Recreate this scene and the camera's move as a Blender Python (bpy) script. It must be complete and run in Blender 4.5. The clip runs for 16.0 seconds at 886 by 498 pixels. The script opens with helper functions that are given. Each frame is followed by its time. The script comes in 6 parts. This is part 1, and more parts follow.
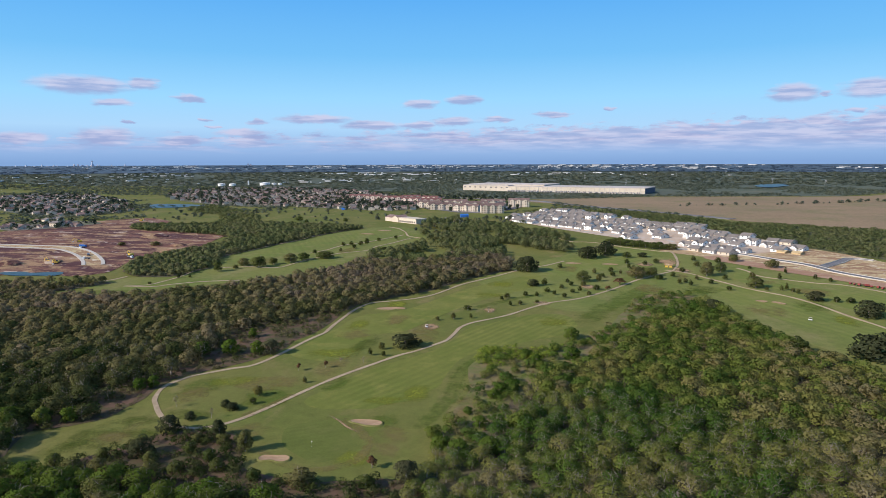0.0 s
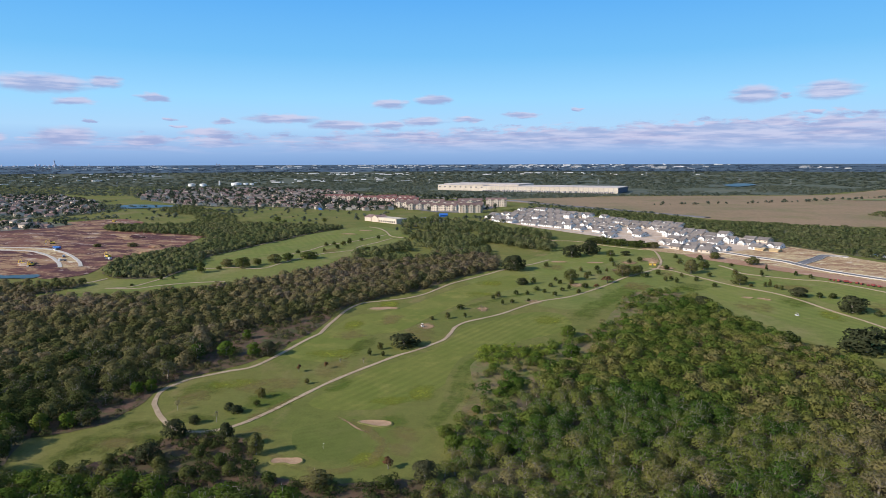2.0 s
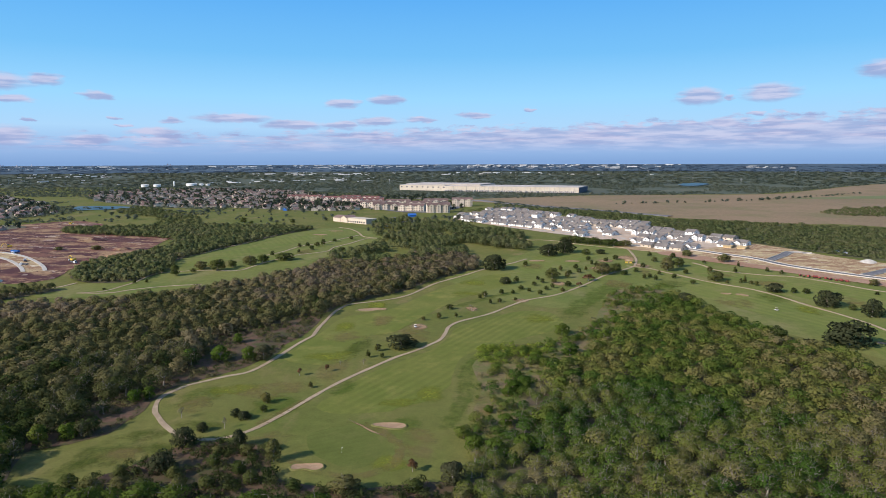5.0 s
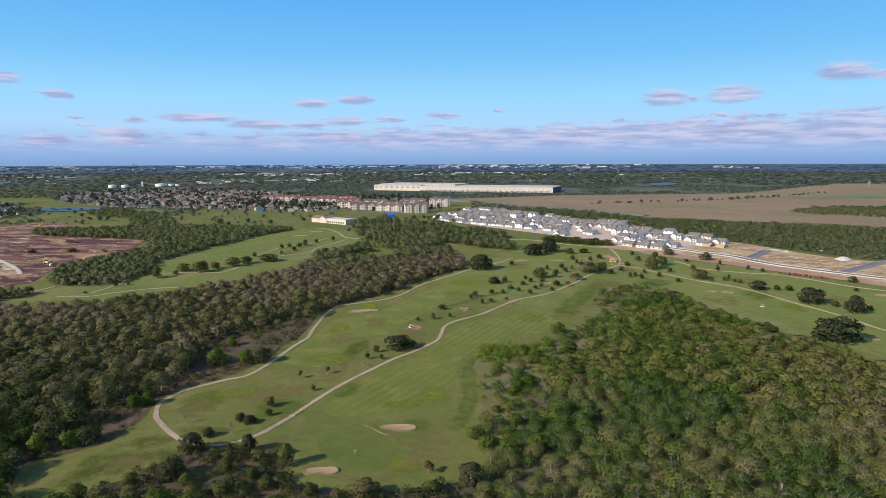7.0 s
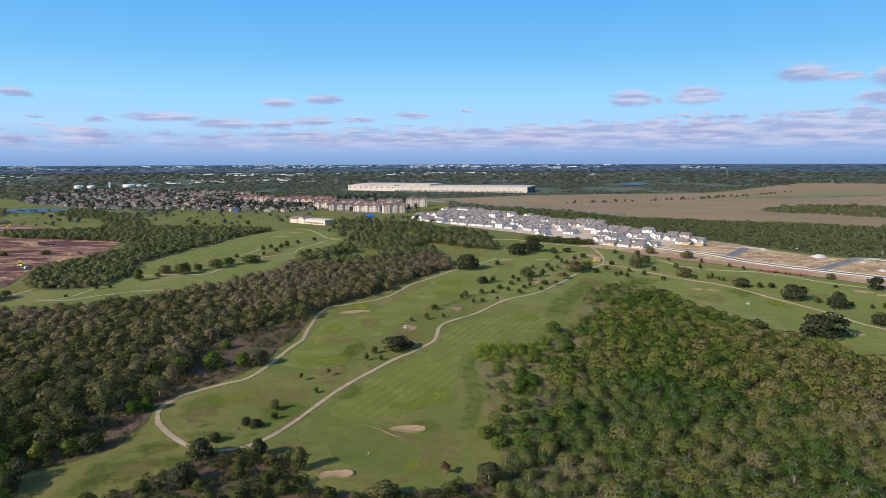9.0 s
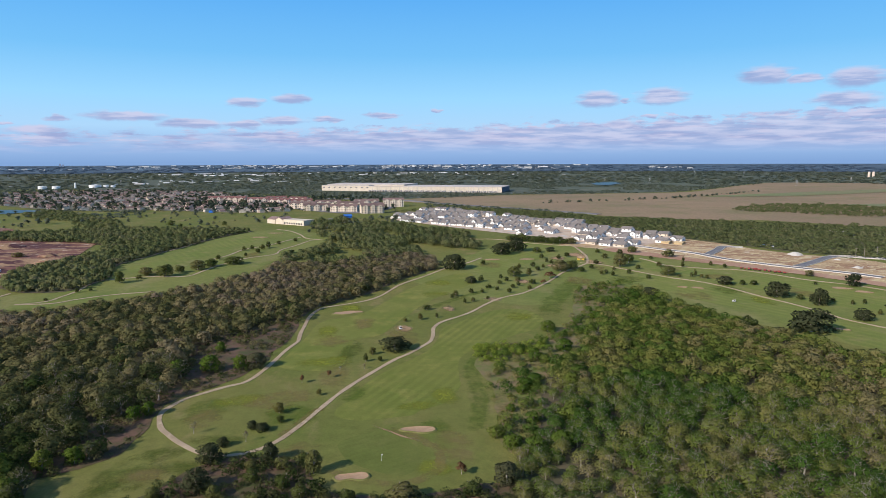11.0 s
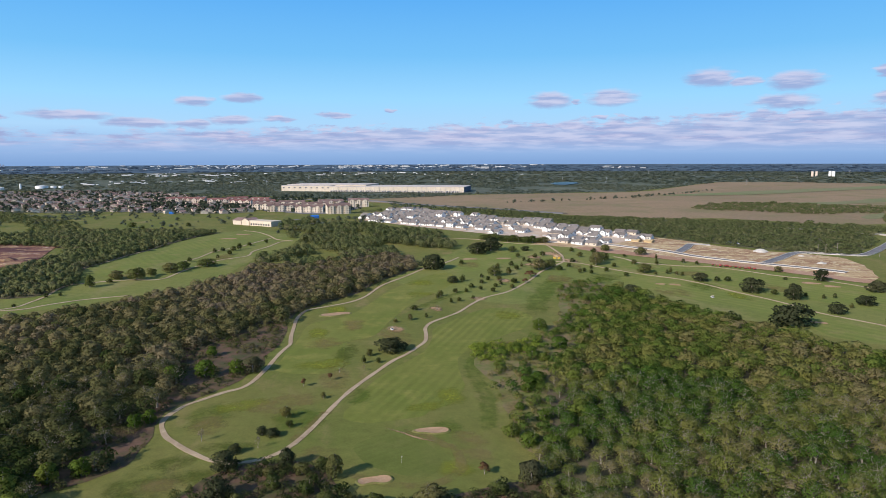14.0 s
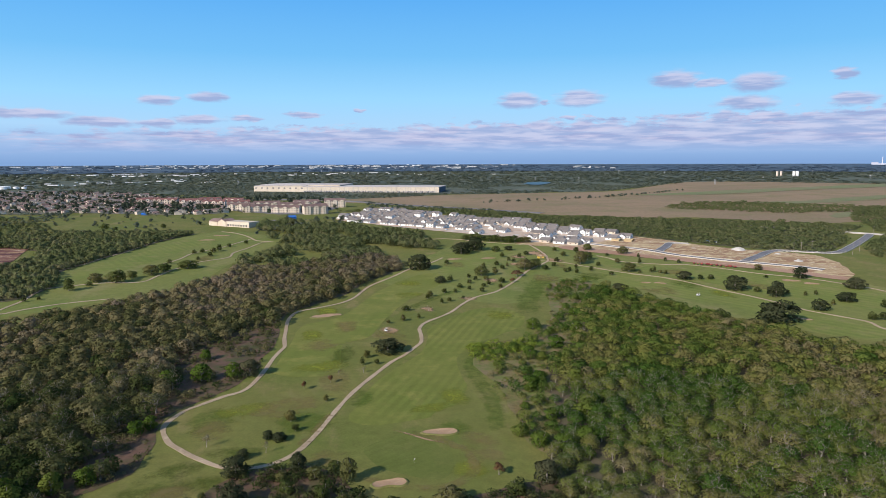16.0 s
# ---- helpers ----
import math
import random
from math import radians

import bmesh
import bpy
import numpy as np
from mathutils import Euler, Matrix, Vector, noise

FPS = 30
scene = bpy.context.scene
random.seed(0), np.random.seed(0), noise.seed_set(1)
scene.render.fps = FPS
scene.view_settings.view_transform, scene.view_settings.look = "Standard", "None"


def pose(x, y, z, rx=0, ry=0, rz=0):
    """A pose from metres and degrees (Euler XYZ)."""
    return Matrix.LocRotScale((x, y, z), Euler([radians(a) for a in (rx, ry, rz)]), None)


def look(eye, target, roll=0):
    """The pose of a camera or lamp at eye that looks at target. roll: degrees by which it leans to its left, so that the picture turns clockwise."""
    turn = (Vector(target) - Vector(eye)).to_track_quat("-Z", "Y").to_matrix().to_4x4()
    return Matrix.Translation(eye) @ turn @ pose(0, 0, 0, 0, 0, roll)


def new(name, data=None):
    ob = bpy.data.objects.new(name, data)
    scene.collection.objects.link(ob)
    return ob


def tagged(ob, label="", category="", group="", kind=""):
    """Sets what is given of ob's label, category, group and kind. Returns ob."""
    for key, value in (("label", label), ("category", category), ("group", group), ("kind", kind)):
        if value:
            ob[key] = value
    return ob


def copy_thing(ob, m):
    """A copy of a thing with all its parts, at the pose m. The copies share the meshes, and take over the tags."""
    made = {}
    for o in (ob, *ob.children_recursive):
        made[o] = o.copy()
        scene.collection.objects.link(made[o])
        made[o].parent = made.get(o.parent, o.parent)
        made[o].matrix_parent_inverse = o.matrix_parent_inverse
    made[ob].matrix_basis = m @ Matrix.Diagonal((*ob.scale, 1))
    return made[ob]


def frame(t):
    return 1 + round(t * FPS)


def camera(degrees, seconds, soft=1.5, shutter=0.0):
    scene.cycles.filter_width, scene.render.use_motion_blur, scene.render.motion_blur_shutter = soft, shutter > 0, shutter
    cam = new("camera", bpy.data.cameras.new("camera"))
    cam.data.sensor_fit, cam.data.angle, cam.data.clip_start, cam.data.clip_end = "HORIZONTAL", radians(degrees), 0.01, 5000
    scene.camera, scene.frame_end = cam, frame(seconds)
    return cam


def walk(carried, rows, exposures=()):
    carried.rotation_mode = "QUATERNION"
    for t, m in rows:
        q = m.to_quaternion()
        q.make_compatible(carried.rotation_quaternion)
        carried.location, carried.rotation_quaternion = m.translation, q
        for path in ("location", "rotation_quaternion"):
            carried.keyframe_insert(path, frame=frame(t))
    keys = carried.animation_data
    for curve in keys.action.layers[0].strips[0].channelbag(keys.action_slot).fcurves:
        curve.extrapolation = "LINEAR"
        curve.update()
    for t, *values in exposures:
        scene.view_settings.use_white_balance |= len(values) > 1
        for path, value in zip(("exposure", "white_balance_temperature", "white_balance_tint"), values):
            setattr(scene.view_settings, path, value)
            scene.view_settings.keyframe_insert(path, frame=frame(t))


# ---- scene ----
# ------------------------------------------------------------------ camera
cam = camera(67.79, 16.0, 0.8)

# seconds, x, y, z, heading in degrees (clockwise from +y)
FLIGHT = [
    (0, 57.30, 1.48, 96.01, -10.510), (1, 50.05, 0.71, 95.62, -9.198), (2, 42.83, 0.14, 95.36, -7.886),
    (3, 35.62, -0.24, 95.20, -6.574), (4, 28.45, -0.47, 95.11, -5.260), (5, 21.29, -0.55, 95.07, -3.947),
    (6, 14.16, -0.49, 95.04, -2.632), (7, 7.06, -0.31, 95.03, -1.316), (8, 0.00, 0.00, 95.00, 0.000),
    (9, -7.02, 0.44, 94.96, 1.317), (10, -13.99, 1.01, 94.90, 2.634), (11, -20.90, 1.73, 94.81, 3.950),
    (12, -27.74, 2.61, 94.72, 5.266), (13, -34.49, 3.67, 94.62, 6.580), (14, -41.14, 4.94, 94.53, 7.892),
    (15, -47.68, 6.44, 94.47, 9.201), (16, -54.09, 8.21, 94.47, 10.506),
]
TILT = math.degrees(math.atan((441 - 287) / 1167))


def flight_pose(x, y, z, heading):
    a = radians(heading)
    return look((x, y, z), (x + math.sin(a), y + math.cos(a), z - math.tan(radians(TILT))), -0.16)


walk(cam, [(t, flight_pose(x, y, z, a)) for t, x, y, z, a in FLIGHT])

# ------------------------------------------------------------------ light
SUN_AZ, SUN_EL = 235.0, 29.0
sun = new("sun", bpy.data.lights.new("sun", "SUN"))
sun.data.energy, sun.data.angle, sun.data.color = 5.0, radians(0.53), (1.0, 0.905, 0.815)
sun.matrix_world = look((math.sin(radians(SUN_AZ)) * math.cos(radians(SUN_EL)) * 100,
                         math.cos(radians(SUN_AZ)) * math.cos(radians(SUN_EL)) * 100,
                         math.sin(radians(SUN_EL)) * 100), (0, 0, 0))

# clouds: azimuth, elevation, half width, half height in degrees
CLOUDS_WEST = [(-38.6, 5.8, 3.8, 0.67), (-34.5, 6.1, 1.5, 0.46), (-36.6, 4.6, 1.6, 0.31), (-31.1, 5.1, 1.3, 0.36),
               (-35.7, 3.2, 0.5, 0.15), (-30.1, 3.4, 0.6, 0.15), (-29.4, 2.9, 0.6, 0.15), (-25.8, 3.3, 0.9, 0.26),
               (-37.3, 2.0, 2.3, 0.72), (-42.7, 1.8, 2.1, 0.46), (-12.4, 4.9, 1.6, 0.41), (-8.7, 5.2, 1.8, 0.41),
               (-21.4, 3.6, 3.3, 0.36), (-16.5, 3.1, 2.8, 0.41), (-12.6, 3.1, 1.8, 0.36), (-27.1, 2.4, 2.2, 0.36),
               (-31.9, 1.7, 2.1, 0.41)]
CLOUDS_EAST = [(-9.5, 3.4, 2.1, 0.36), (-5.9, 3.6, 1.5, 0.26), (-1.2, 3.9, 1.6, 0.26), (3.4, 4.3, 0.7, 0.15),
               (17.0, 5.1, 1.9, 0.67), (19.2, 4.9, 0.6, 0.26), (22.0, 5.2, 2.2, 0.67), (18.8, 3.0, 1.5, 0.36),
               (21.2, 3.7, 0.8, 0.21), (29.5, 6.5, 2.1, 0.67), (35.5, 6.0, 2.1, 0.72), (34.8, 4.5, 2.3, 0.56),
               (41.2, 6.3, 1.0, 0.41), (42.0, 4.5, 1.8, 0.46), (33.2, 3.6, 1.0, 0.46), (36.4, 3.4, 1.5, 0.31),
               (32.0, 6.1, 1.5, 0.36), (39.1, 3.4, 0.7, 0.26)]


class Nodes:
    """A short way to write node trees."""

    def __init__(self, tree):
        self.t = tree
        tree.nodes.clear()

    def add(self, kind, **sockets):
        n = self.t.nodes.new(kind)
        self.plug(n, **sockets)
        return n

    def plug(self, n, **sockets):
        for k, v in sockets.items():
            s = n.inputs[int(k[1:]) if k[0] == "i" and k[1:].isdigit() else k.replace("_", " ")]
            if isinstance(v, bpy.types.NodeSocket):
                self.t.links.new(v, s)
            else:
                s.default_value = v

    def math(self, op, a, b=0.0, c=0.0):
        n = self.t.nodes.new("ShaderNodeMath")
        n.operation = op
        self.plug(n, i0=a, i1=b, i2=c)
        return n.outputs[0]

    def vec(self, op, a, b=(0, 0, 0), c=(0, 0, 0)):
        n = self.t.nodes.new("ShaderNodeVectorMath")
        n.operation = op
        self.plug(n, i0=a, i1=b, i2=c)
        return n

    def scaled(self, a, f):
        n = self.t.nodes.new("ShaderNodeVectorMath")
        n.operation = "SCALE"
        self.plug(n, i0=a, Scale=f)
        return n.outputs[0]

    def mix(self, f, a, b):
        n = self.t.nodes.new("ShaderNodeMix")
        n.data_type = "RGBA"
        for i, v in ((0, f), (6, a), (7, b)):
            if isinstance(v, bpy.types.NodeSocket):
                self.t.links.new(v, n.inputs[i])
            else:
                n.inputs[i].default_value = v if i == 0 else (*v[:3], 1)
        return n.outputs[2]

    def noise(self, vector, scale, detail=3.0, rough=0.55, out=0):
        return self.add("ShaderNodeTexNoise", Vector=vector, Scale=scale, Detail=detail, Roughness=rough).outputs[out]

    def ramp(self, value, lo, hi, a=0.0, b=1.0):
        n = self.t.nodes.new("ShaderNodeMapRange")
        n.interpolation_type = "SMOOTHSTEP"
        self.plug(n, i0=value, i1=lo, i2=hi, i3=a, i4=b)
        return n.outputs[0]


def make_sky():
    w = bpy.data.worlds.new("sky")
    scene.world = w
    w.use_nodes = True
    n = Nodes(w.node_tree)
    co = n.add("ShaderNodeTexCoord").outputs["Generated"]
    air = n.add("ShaderNodeTexSky")
    air.sky_type, air.sun_disc = "NISHITA", False
    air.sun_elevation, air.sun_rotation = radians(SUN_EL), radians(SUN_AZ)
    air.altitude, air.air_density, air.dust_density, air.ozone_density = 200.0, 1.0, 0.35, 2.6
    sky = air.outputs[0]
    sky = n.scaled(sky, SKY)
    sep = n.add("ShaderNodeSeparateXYZ", Vector=co).outputs
    az = n.math("MULTIPLY", n.math("ARCTAN2", sep[0], sep[1]), 57.29578)
    el = n.math("MULTIPLY", n.math("ARCSINE", sep[2]), 57.29578)
    ang = n.add("ShaderNodeCombineXYZ", X=az, Y=el).outputs[0]
    # ragged edges: shift the angles by noise, wider than high
    wob = n.noise(n.vec("MULTIPLY", ang, (0.8, 2.2, 1)).outputs[0], 1.0, 4.0, 0.5, 1)
    wob = n.vec("MULTIPLY", n.vec("SUBTRACT", wob, (0.5, 0.5, 0.5)).outputs[0], (2.2, 0.6, 0)).outputs[0]
    p = n.vec("ADD", ang, wob).outputs[0]
    total, lift = None, None
    for a, e, hw, hh in CLOUDS_WEST + CLOUDS_EAST:
        hw, hh = hw * 1.15, hh * 1.3
        q = n.vec("MULTIPLY_ADD", p, (1 / hw, 1 / hh, 0), (-a / hw, -e / hh, 0)).outputs[0]
        d = n.math("SUBTRACT", 1.0, n.vec("LENGTH", q).outputs["Value"])
        up = n.add("ShaderNodeSeparateXYZ", Vector=q).outputs[1]
        if total is None:
            total, lift = d, up
        else:
            lift = n.math("MULTIPLY_ADD", n.math("GREATER_THAN", d, total), n.math("SUBTRACT", up, lift), lift)
            total = n.math("MAXIMUM", total, d)
    puff = n.ramp(total, 0.0, 0.55)
    # layered bank low over the horizon, with a billowing top and streaks inside
    lay = n.noise(n.vec("MULTIPLY", ang, (0.16, 1.5, 1)).outputs[0], 1.0, 6.0, 0.62)
    fine = n.noise(n.vec("MULTIPLY", ang, (0.55, 1.5, 1)).outputs[0], 1.0, 5.0, 0.6)
    tilt = n.math("ADD", n.math("MULTIPLY_ADD", az, -0.024, el), n.math("MULTIPLY", n.math("SUBTRACT", fine, 0.5), 3.0))
    top = n.ramp(tilt, 2.5, 3.1, 1.0, 0.0)
    fill = n.math("MAXIMUM", n.ramp(az, -34.0, 2.0, 0.10, 0.72), n.ramp(lay, 0.40, 0.56, 0.0, 0.85))
    bank = n.math("MULTIPLY", n.math("MULTIPLY", top, fill), n.ramp(el, 0.5, 2.0, 0.0, 1.0))
    dens = n.math("MAXIMUM", n.math("MULTIPLY", puff, 0.80), bank)
    light = n.noise(n.vec("MULTIPLY_ADD", ang, (0.3, 2.6, 1), (0.0, -0.35, 0.0)).outputs[0], 1.0, 4.0, 0.55)
    light = n.math("MULTIPLY_ADD", n.math("MULTIPLY", lift, n.ramp(total, 0.0, 0.2)), 0.16, light)
    tone = n.mix(n.ramp(light, 0.36, 0.66), (0.28, 0.32, 0.54), (0.53, 0.51, 0.67))
    # clear blue that pales towards the horizon, passing into the open sky overhead
    low = n.add("ShaderNodeValToRGB", Fac=n.math("DIVIDE", el, 16.0))
    stops = ((0.0, (0.22, 0.37, 0.66)), (0.07, (0.31, 0.48, 0.78)), (0.18, (0.41, 0.66, 0.93)), (0.33, (0.32, 0.66, 0.97)), (0.55, (0.18, 0.52, 0.91)), (0.9, (0.095, 0.39, 0.87)))
    while len(low.color_ramp.elements) < len(stops):
        low.color_ramp.elements.new(0.5)
    for e, (p0, c) in zip(low.color_ramp.elements, stops):
        e.position, e.color = p0, (*c, 1)
    sky = n.mix(n.ramp(el, 14.0, 45.0), n.scaled(low.outputs[0], 0.86), sky)
    out = n.mix(dens, sky, tone)
    bg = n.add("ShaderNodeBackground", Color=out, Strength=1.0)
    n.t.links.new(bg.outputs[0], n.add("ShaderNodeOutputWorld").inputs[0])


SKY = 0.15
make_sky()
scene.view_settings.exposure = 0.29

# ------------------------------------------------------------------ materials


def finish(n, col, rough=0.9, spec=0.2, metal=0.0, bump_from=None, bump=0.0, dist=0.1):
    b = n.add("ShaderNodeBsdfPrincipled", Base_Color=col, Roughness=rough, Metallic=metal)
    b.inputs["Specular IOR Level"].default_value = spec
    if bump_from is not None and bump > 0:
        bp = n.add("ShaderNodeBump", Strength=bump, Distance=dist, Height=bump_from)
        n.t.links.new(bp.outputs[0], b.inputs["Normal"])
    n.t.links.new(b.outputs[0], n.add("ShaderNodeOutputMaterial").inputs[0])


def begin(name):
    m = bpy.data.materials.new(name)
    m.use_nodes = True
    return m, Nodes(m.node_tree)


def surface(name, a, b, c, wide=0.03, mid=0.3, fine=3.0, rough=0.9, spec=0.15, bump=0.0, vary=0.0, metal=0.0):
    """Two-scale surface in world metres: colour a to b by the wide noise, c in patches, grain on top; vary: from object to object."""
    m, n = begin(name)
    pos = n.add("ShaderNodeNewGeometry").outputs["Position"]
    col = n.mix(n.ramp(n.noise(pos, wide, 4.0), 0.35, 0.65), a, b)
    col = n.mix(n.ramp(n.noise(pos, mid, 4.0, 0.62), 0.45, 0.75), col, c)
    grain = n.noise(pos, fine, 3.0)
    val = n.math("MULTIPLY_ADD", grain, 0.6, 0.7)
    if vary:
        chance = n.math("ADD", n.add("ShaderNodeObjectInfo").outputs["Random"], n.add("ShaderNodeNewGeometry").outputs["Random Per Island"])
        val = n.math("MULTIPLY", val, n.math("MULTIPLY_ADD", chance, vary / 2, 1 - vary / 2))
    finish(n, n.scaled(col, val), rough, spec, metal, grain, bump, 0.3)
    return m


def mown(name, a, b, c, angle, band, amount):
    """Mown turf with the roller's light and dark bands."""
    m, n = begin(name)
    pos = n.add("ShaderNodeNewGeometry").outputs["Position"]
    col = n.mix(n.ramp(n.noise(pos, 0.022, 4.0), 0.35, 0.65), a, b)
    col = n.mix(n.ramp(n.noise(pos, 0.07, 5.0, 0.65), 0.48, 0.74), col, c)
    s = n.add("ShaderNodeSeparateXYZ", Vector=pos).outputs
    wob = n.math("MULTIPLY", n.noise(pos, 0.008, 1.0), 5.0)
    u = n.math("ADD", n.math("MULTIPLY", s[0], math.cos(radians(angle))), n.math("MULTIPLY", s[1], -math.sin(radians(angle))))
    st = n.math("SINE", n.math("MULTIPLY", n.math("ADD", u, wob), 2 * math.pi / band))
    fade = n.math("MULTIPLY", n.ramp(n.noise(pos, 0.018, 3.0), 0.35, 0.65, 0.25, 1.0), amount)
    st = n.math("MULTIPLY_ADD", n.math("SUBTRACT", n.ramp(st, -0.8, 0.8), 0.5), fade, 1.0)
    grain = n.math("MULTIPLY_ADD", n.noise(pos, 1.6, 4.0, 0.7), 0.5, 0.75)
    grain = n.math("MULTIPLY", grain, n.math("MULTIPLY_ADD", n.noise(pos, 0.2, 5.0, 0.68), 0.4, 0.80))
    finish(n, n.scaled(col, n.math("MULTIPLY", st, grain)), 0.95, 0.08)
    return m


def foliage(name, stops, from_tint, fine=1.2):
    """Leaves: hue from tree to tree by the tint attribute or the object's chance, flecks within the crown."""
    m, n = begin(name)
    if from_tint:
        at = n.add("ShaderNodeAttribute")
        at.attribute_name = "tint"
        hue = at.outputs["Fac"]
    else:
        hue = n.add("ShaderNodeObjectInfo").outputs["Random"]
    r = n.add("ShaderNodeValToRGB", Fac=hue)
    while len(r.color_ramp.elements) < len(stops):
        r.color_ramp.elements.new(0.5)
    for e, (p, c) in zip(r.color_ramp.elements, stops):
        e.position, e.color = p, (*c, 1)
    pos = n.add("ShaderNodeNewGeometry").outputs["Position"]
    isle = n.add("ShaderNodeNewGeometry").outputs["Random Per Island"]
    val = n.math("MULTIPLY_ADD", n.noise(pos, fine, 2.0), 0.5, 0.75)
    val = n.math("MULTIPLY", val, n.math("MULTIPLY_ADD", isle, 0.24, 0.88))
    col = n.scaled(r.outputs[0], val)
    d = n.add("ShaderNodeBsdfDiffuse", Color=col)
    tr = n.add("ShaderNodeBsdfTranslucent", Color=n.scaled(col, 1.1))
    mx = n.add("ShaderNodeMixShader", i0=0.42)
    n.t.links.new(d.outputs[0], mx.inputs[1])
    n.t.links.new(tr.outputs[0], mx.inputs[2])
    n.t.links.new(mx.outputs[0], n.add("ShaderNodeOutputMaterial").inputs[0])
    return m


def meadow(name, a, b, dry, lush, patch=0.05):
    """Rough grass: wide drift of hue, dry and lush patches drawn out by mowing, clumps and blades."""
    m, n = begin(name)
    pos = n.add("ShaderNodeNewGeometry").outputs["Position"]
    long = n.vec("MULTIPLY", pos, (1.0, 0.45, 1.0)).outputs[0]
    col = n.mix(n.ramp(n.noise(pos, 0.014, 5.0, 0.6), 0.36, 0.64), a, b)
    col = n.mix(n.math("MULTIPLY", n.ramp(n.noise(long, patch, 6.0, 0.68), 0.50, 0.72), 0.8), col, dry)
    col = n.mix(n.math("MULTIPLY", n.ramp(n.noise(long, patch * 0.6, 5.0, 0.6, 1), 0.55, 0.75), 0.7), col, lush)
    val = n.math("MULTIPLY_ADD", n.noise(pos, 0.25, 5.0, 0.7), 0.7, 0.65)
    val = n.math("MULTIPLY", val, n.math("MULTIPLY_ADD", n.noise(pos, 1.6, 4.0, 0.7), 0.7, 0.65))
    finish(n, n.scaled(col, val), 0.95, 0.08)
    return m


def worn(name, col_a, col_b, cover, spread=-0.85):
    """Thin worn turf and bare earth that breaks up into the grass round it."""
    m, n = begin(name)
    pos = n.add("ShaderNodeNewGeometry").outputs["Position"]
    at = n.add("ShaderNodeAttribute")
    at.attribute_name = "edge"
    k = n.math("MULTIPLY", n.math("SUBTRACT", n.noise(pos, 0.11, 8.0, 0.78), 0.5), 4.5)
    k = n.math("ADD", k, n.math("MULTIPLY_ADD", at.outputs["Fac"], 1.5, spread))
    k = n.math("MULTIPLY", n.ramp(k, -0.2, 1.3), cover)
    col = n.mix(n.noise(pos, 0.6, 4.0, 0.65), col_a, col_b)
    b = n.add("ShaderNodeBsdfDiffuse", Color=col)
    mx = n.add("ShaderNodeMixShader", i0=k)
    n.t.links.new(n.add("ShaderNodeBsdfTransparent").outputs[0], mx.inputs[1])
    n.t.links.new(b.outputs[0], mx.inputs[2])
    n.t.links.new(mx.outputs[0], n.add("ShaderNodeOutputMaterial").inputs[0])
    return m


GRASS = meadow("grass", (0.110, 0.124, 0.030), (0.142, 0.137, 0.040), (0.200, 0.158, 0.070), (0.072, 0.112, 0.020))
# Lighter copy of the grass: brightness over the farther course put into the colour.
BRIGHTENED_ROUGH = meadow("brightened_rough_grass", (0.128, 0.148, 0.038), (0.158, 0.164, 0.048), (0.200, 0.178, 0.074), (0.084, 0.134, 0.024), 0.03)
TURF = mown("fairway_turf", (0.116, 0.136, 0.028), (0.136, 0.146, 0.034), (0.176, 0.174, 0.045), 27, 4.6, 0.19)
TURF_2 = mown("worn_fairway_turf", (0.122, 0.142, 0.030), (0.148, 0.154, 0.038), (0.196, 0.186, 0.050), 20, 6.0, 0.05)
TURF_E = mown("east_fairway_turf", (0.128, 0.154, 0.036), (0.152, 0.166, 0.043), (0.182, 0.172, 0.060), -28, 7.0, 0.12)
GREEN_TURF = mown("putting_turf", (0.098, 0.116, 0.027), (0.108, 0.122, 0.030), (0.122, 0.130, 0.036), 60, 3.0, 0.05)
WORN = worn("worn_turf", (0.245, 0.182, 0.085), (0.190, 0.152, 0.056), 0.6)
WORN_EARTH = worn("worn_earth", (0.40, 0.265, 0.165), (0.30, 0.20, 0.115), 0.95, -0.55)
LUSH_TURF = worn("lush_turf", (0.200, 0.212, 0.036), (0.160, 0.182, 0.032), 0.8, -0.7)
# Deep green turf, also used to put shade into the grass colour.
DARKENED_TURF = worn("deep_turf", (0.070, 0.100, 0.020), (0.084, 0.106, 0.024), 0.6)
VIVID_TURF = worn("vivid_turf", (0.094, 0.138, 0.027), (0.110, 0.148, 0.031), 0.6, -0.7)
FLOOR = surface("woodland_floor", (0.105, 0.082, 0.054), (0.090, 0.080, 0.044), (0.072, 0.080, 0.032), 0.03, 0.2, 1.5)
SCRUB = surface("scrub_ground", (0.175, 0.128, 0.068), (0.124, 0.126, 0.042), (0.096, 0.128, 0.026), 0.09, 0.16, 0.7)
BELT_FLOOR = surface("belt_floor", (0.100, 0.104, 0.048), (0.115, 0.108, 0.056), (0.088, 0.104, 0.040), 0.02, 0.1, 0.6)
SCRUB_W = surface("dark_scrub_ground", (0.118, 0.070, 0.048), (0.075, 0.058, 0.032), (0.052, 0.066, 0.020), 0.08, 0.2, 0.7)
SAND = surface("bunker_sand", (0.34, 0.220, 0.132), (0.27, 0.172, 0.104), (0.39, 0.268, 0.168), 0.2, 0.8, 5.0)
LIP = surface("bunker_lip", (0.115, 0.125, 0.036), (0.135, 0.130, 0.042), (0.20, 0.160, 0.075), 0.2, 0.6, 3.0)
CONCRETE = surface("path_concrete", (0.36, 0.270, 0.178), (0.29, 0.215, 0.138), (0.42, 0.325, 0.22), 0.05, 0.4, 3.0)
PALE = surface("pale_concrete", (0.46, 0.42, 0.37), (0.40, 0.365, 0.32), (0.52, 0.48, 0.43), 0.05, 0.4, 3.0)
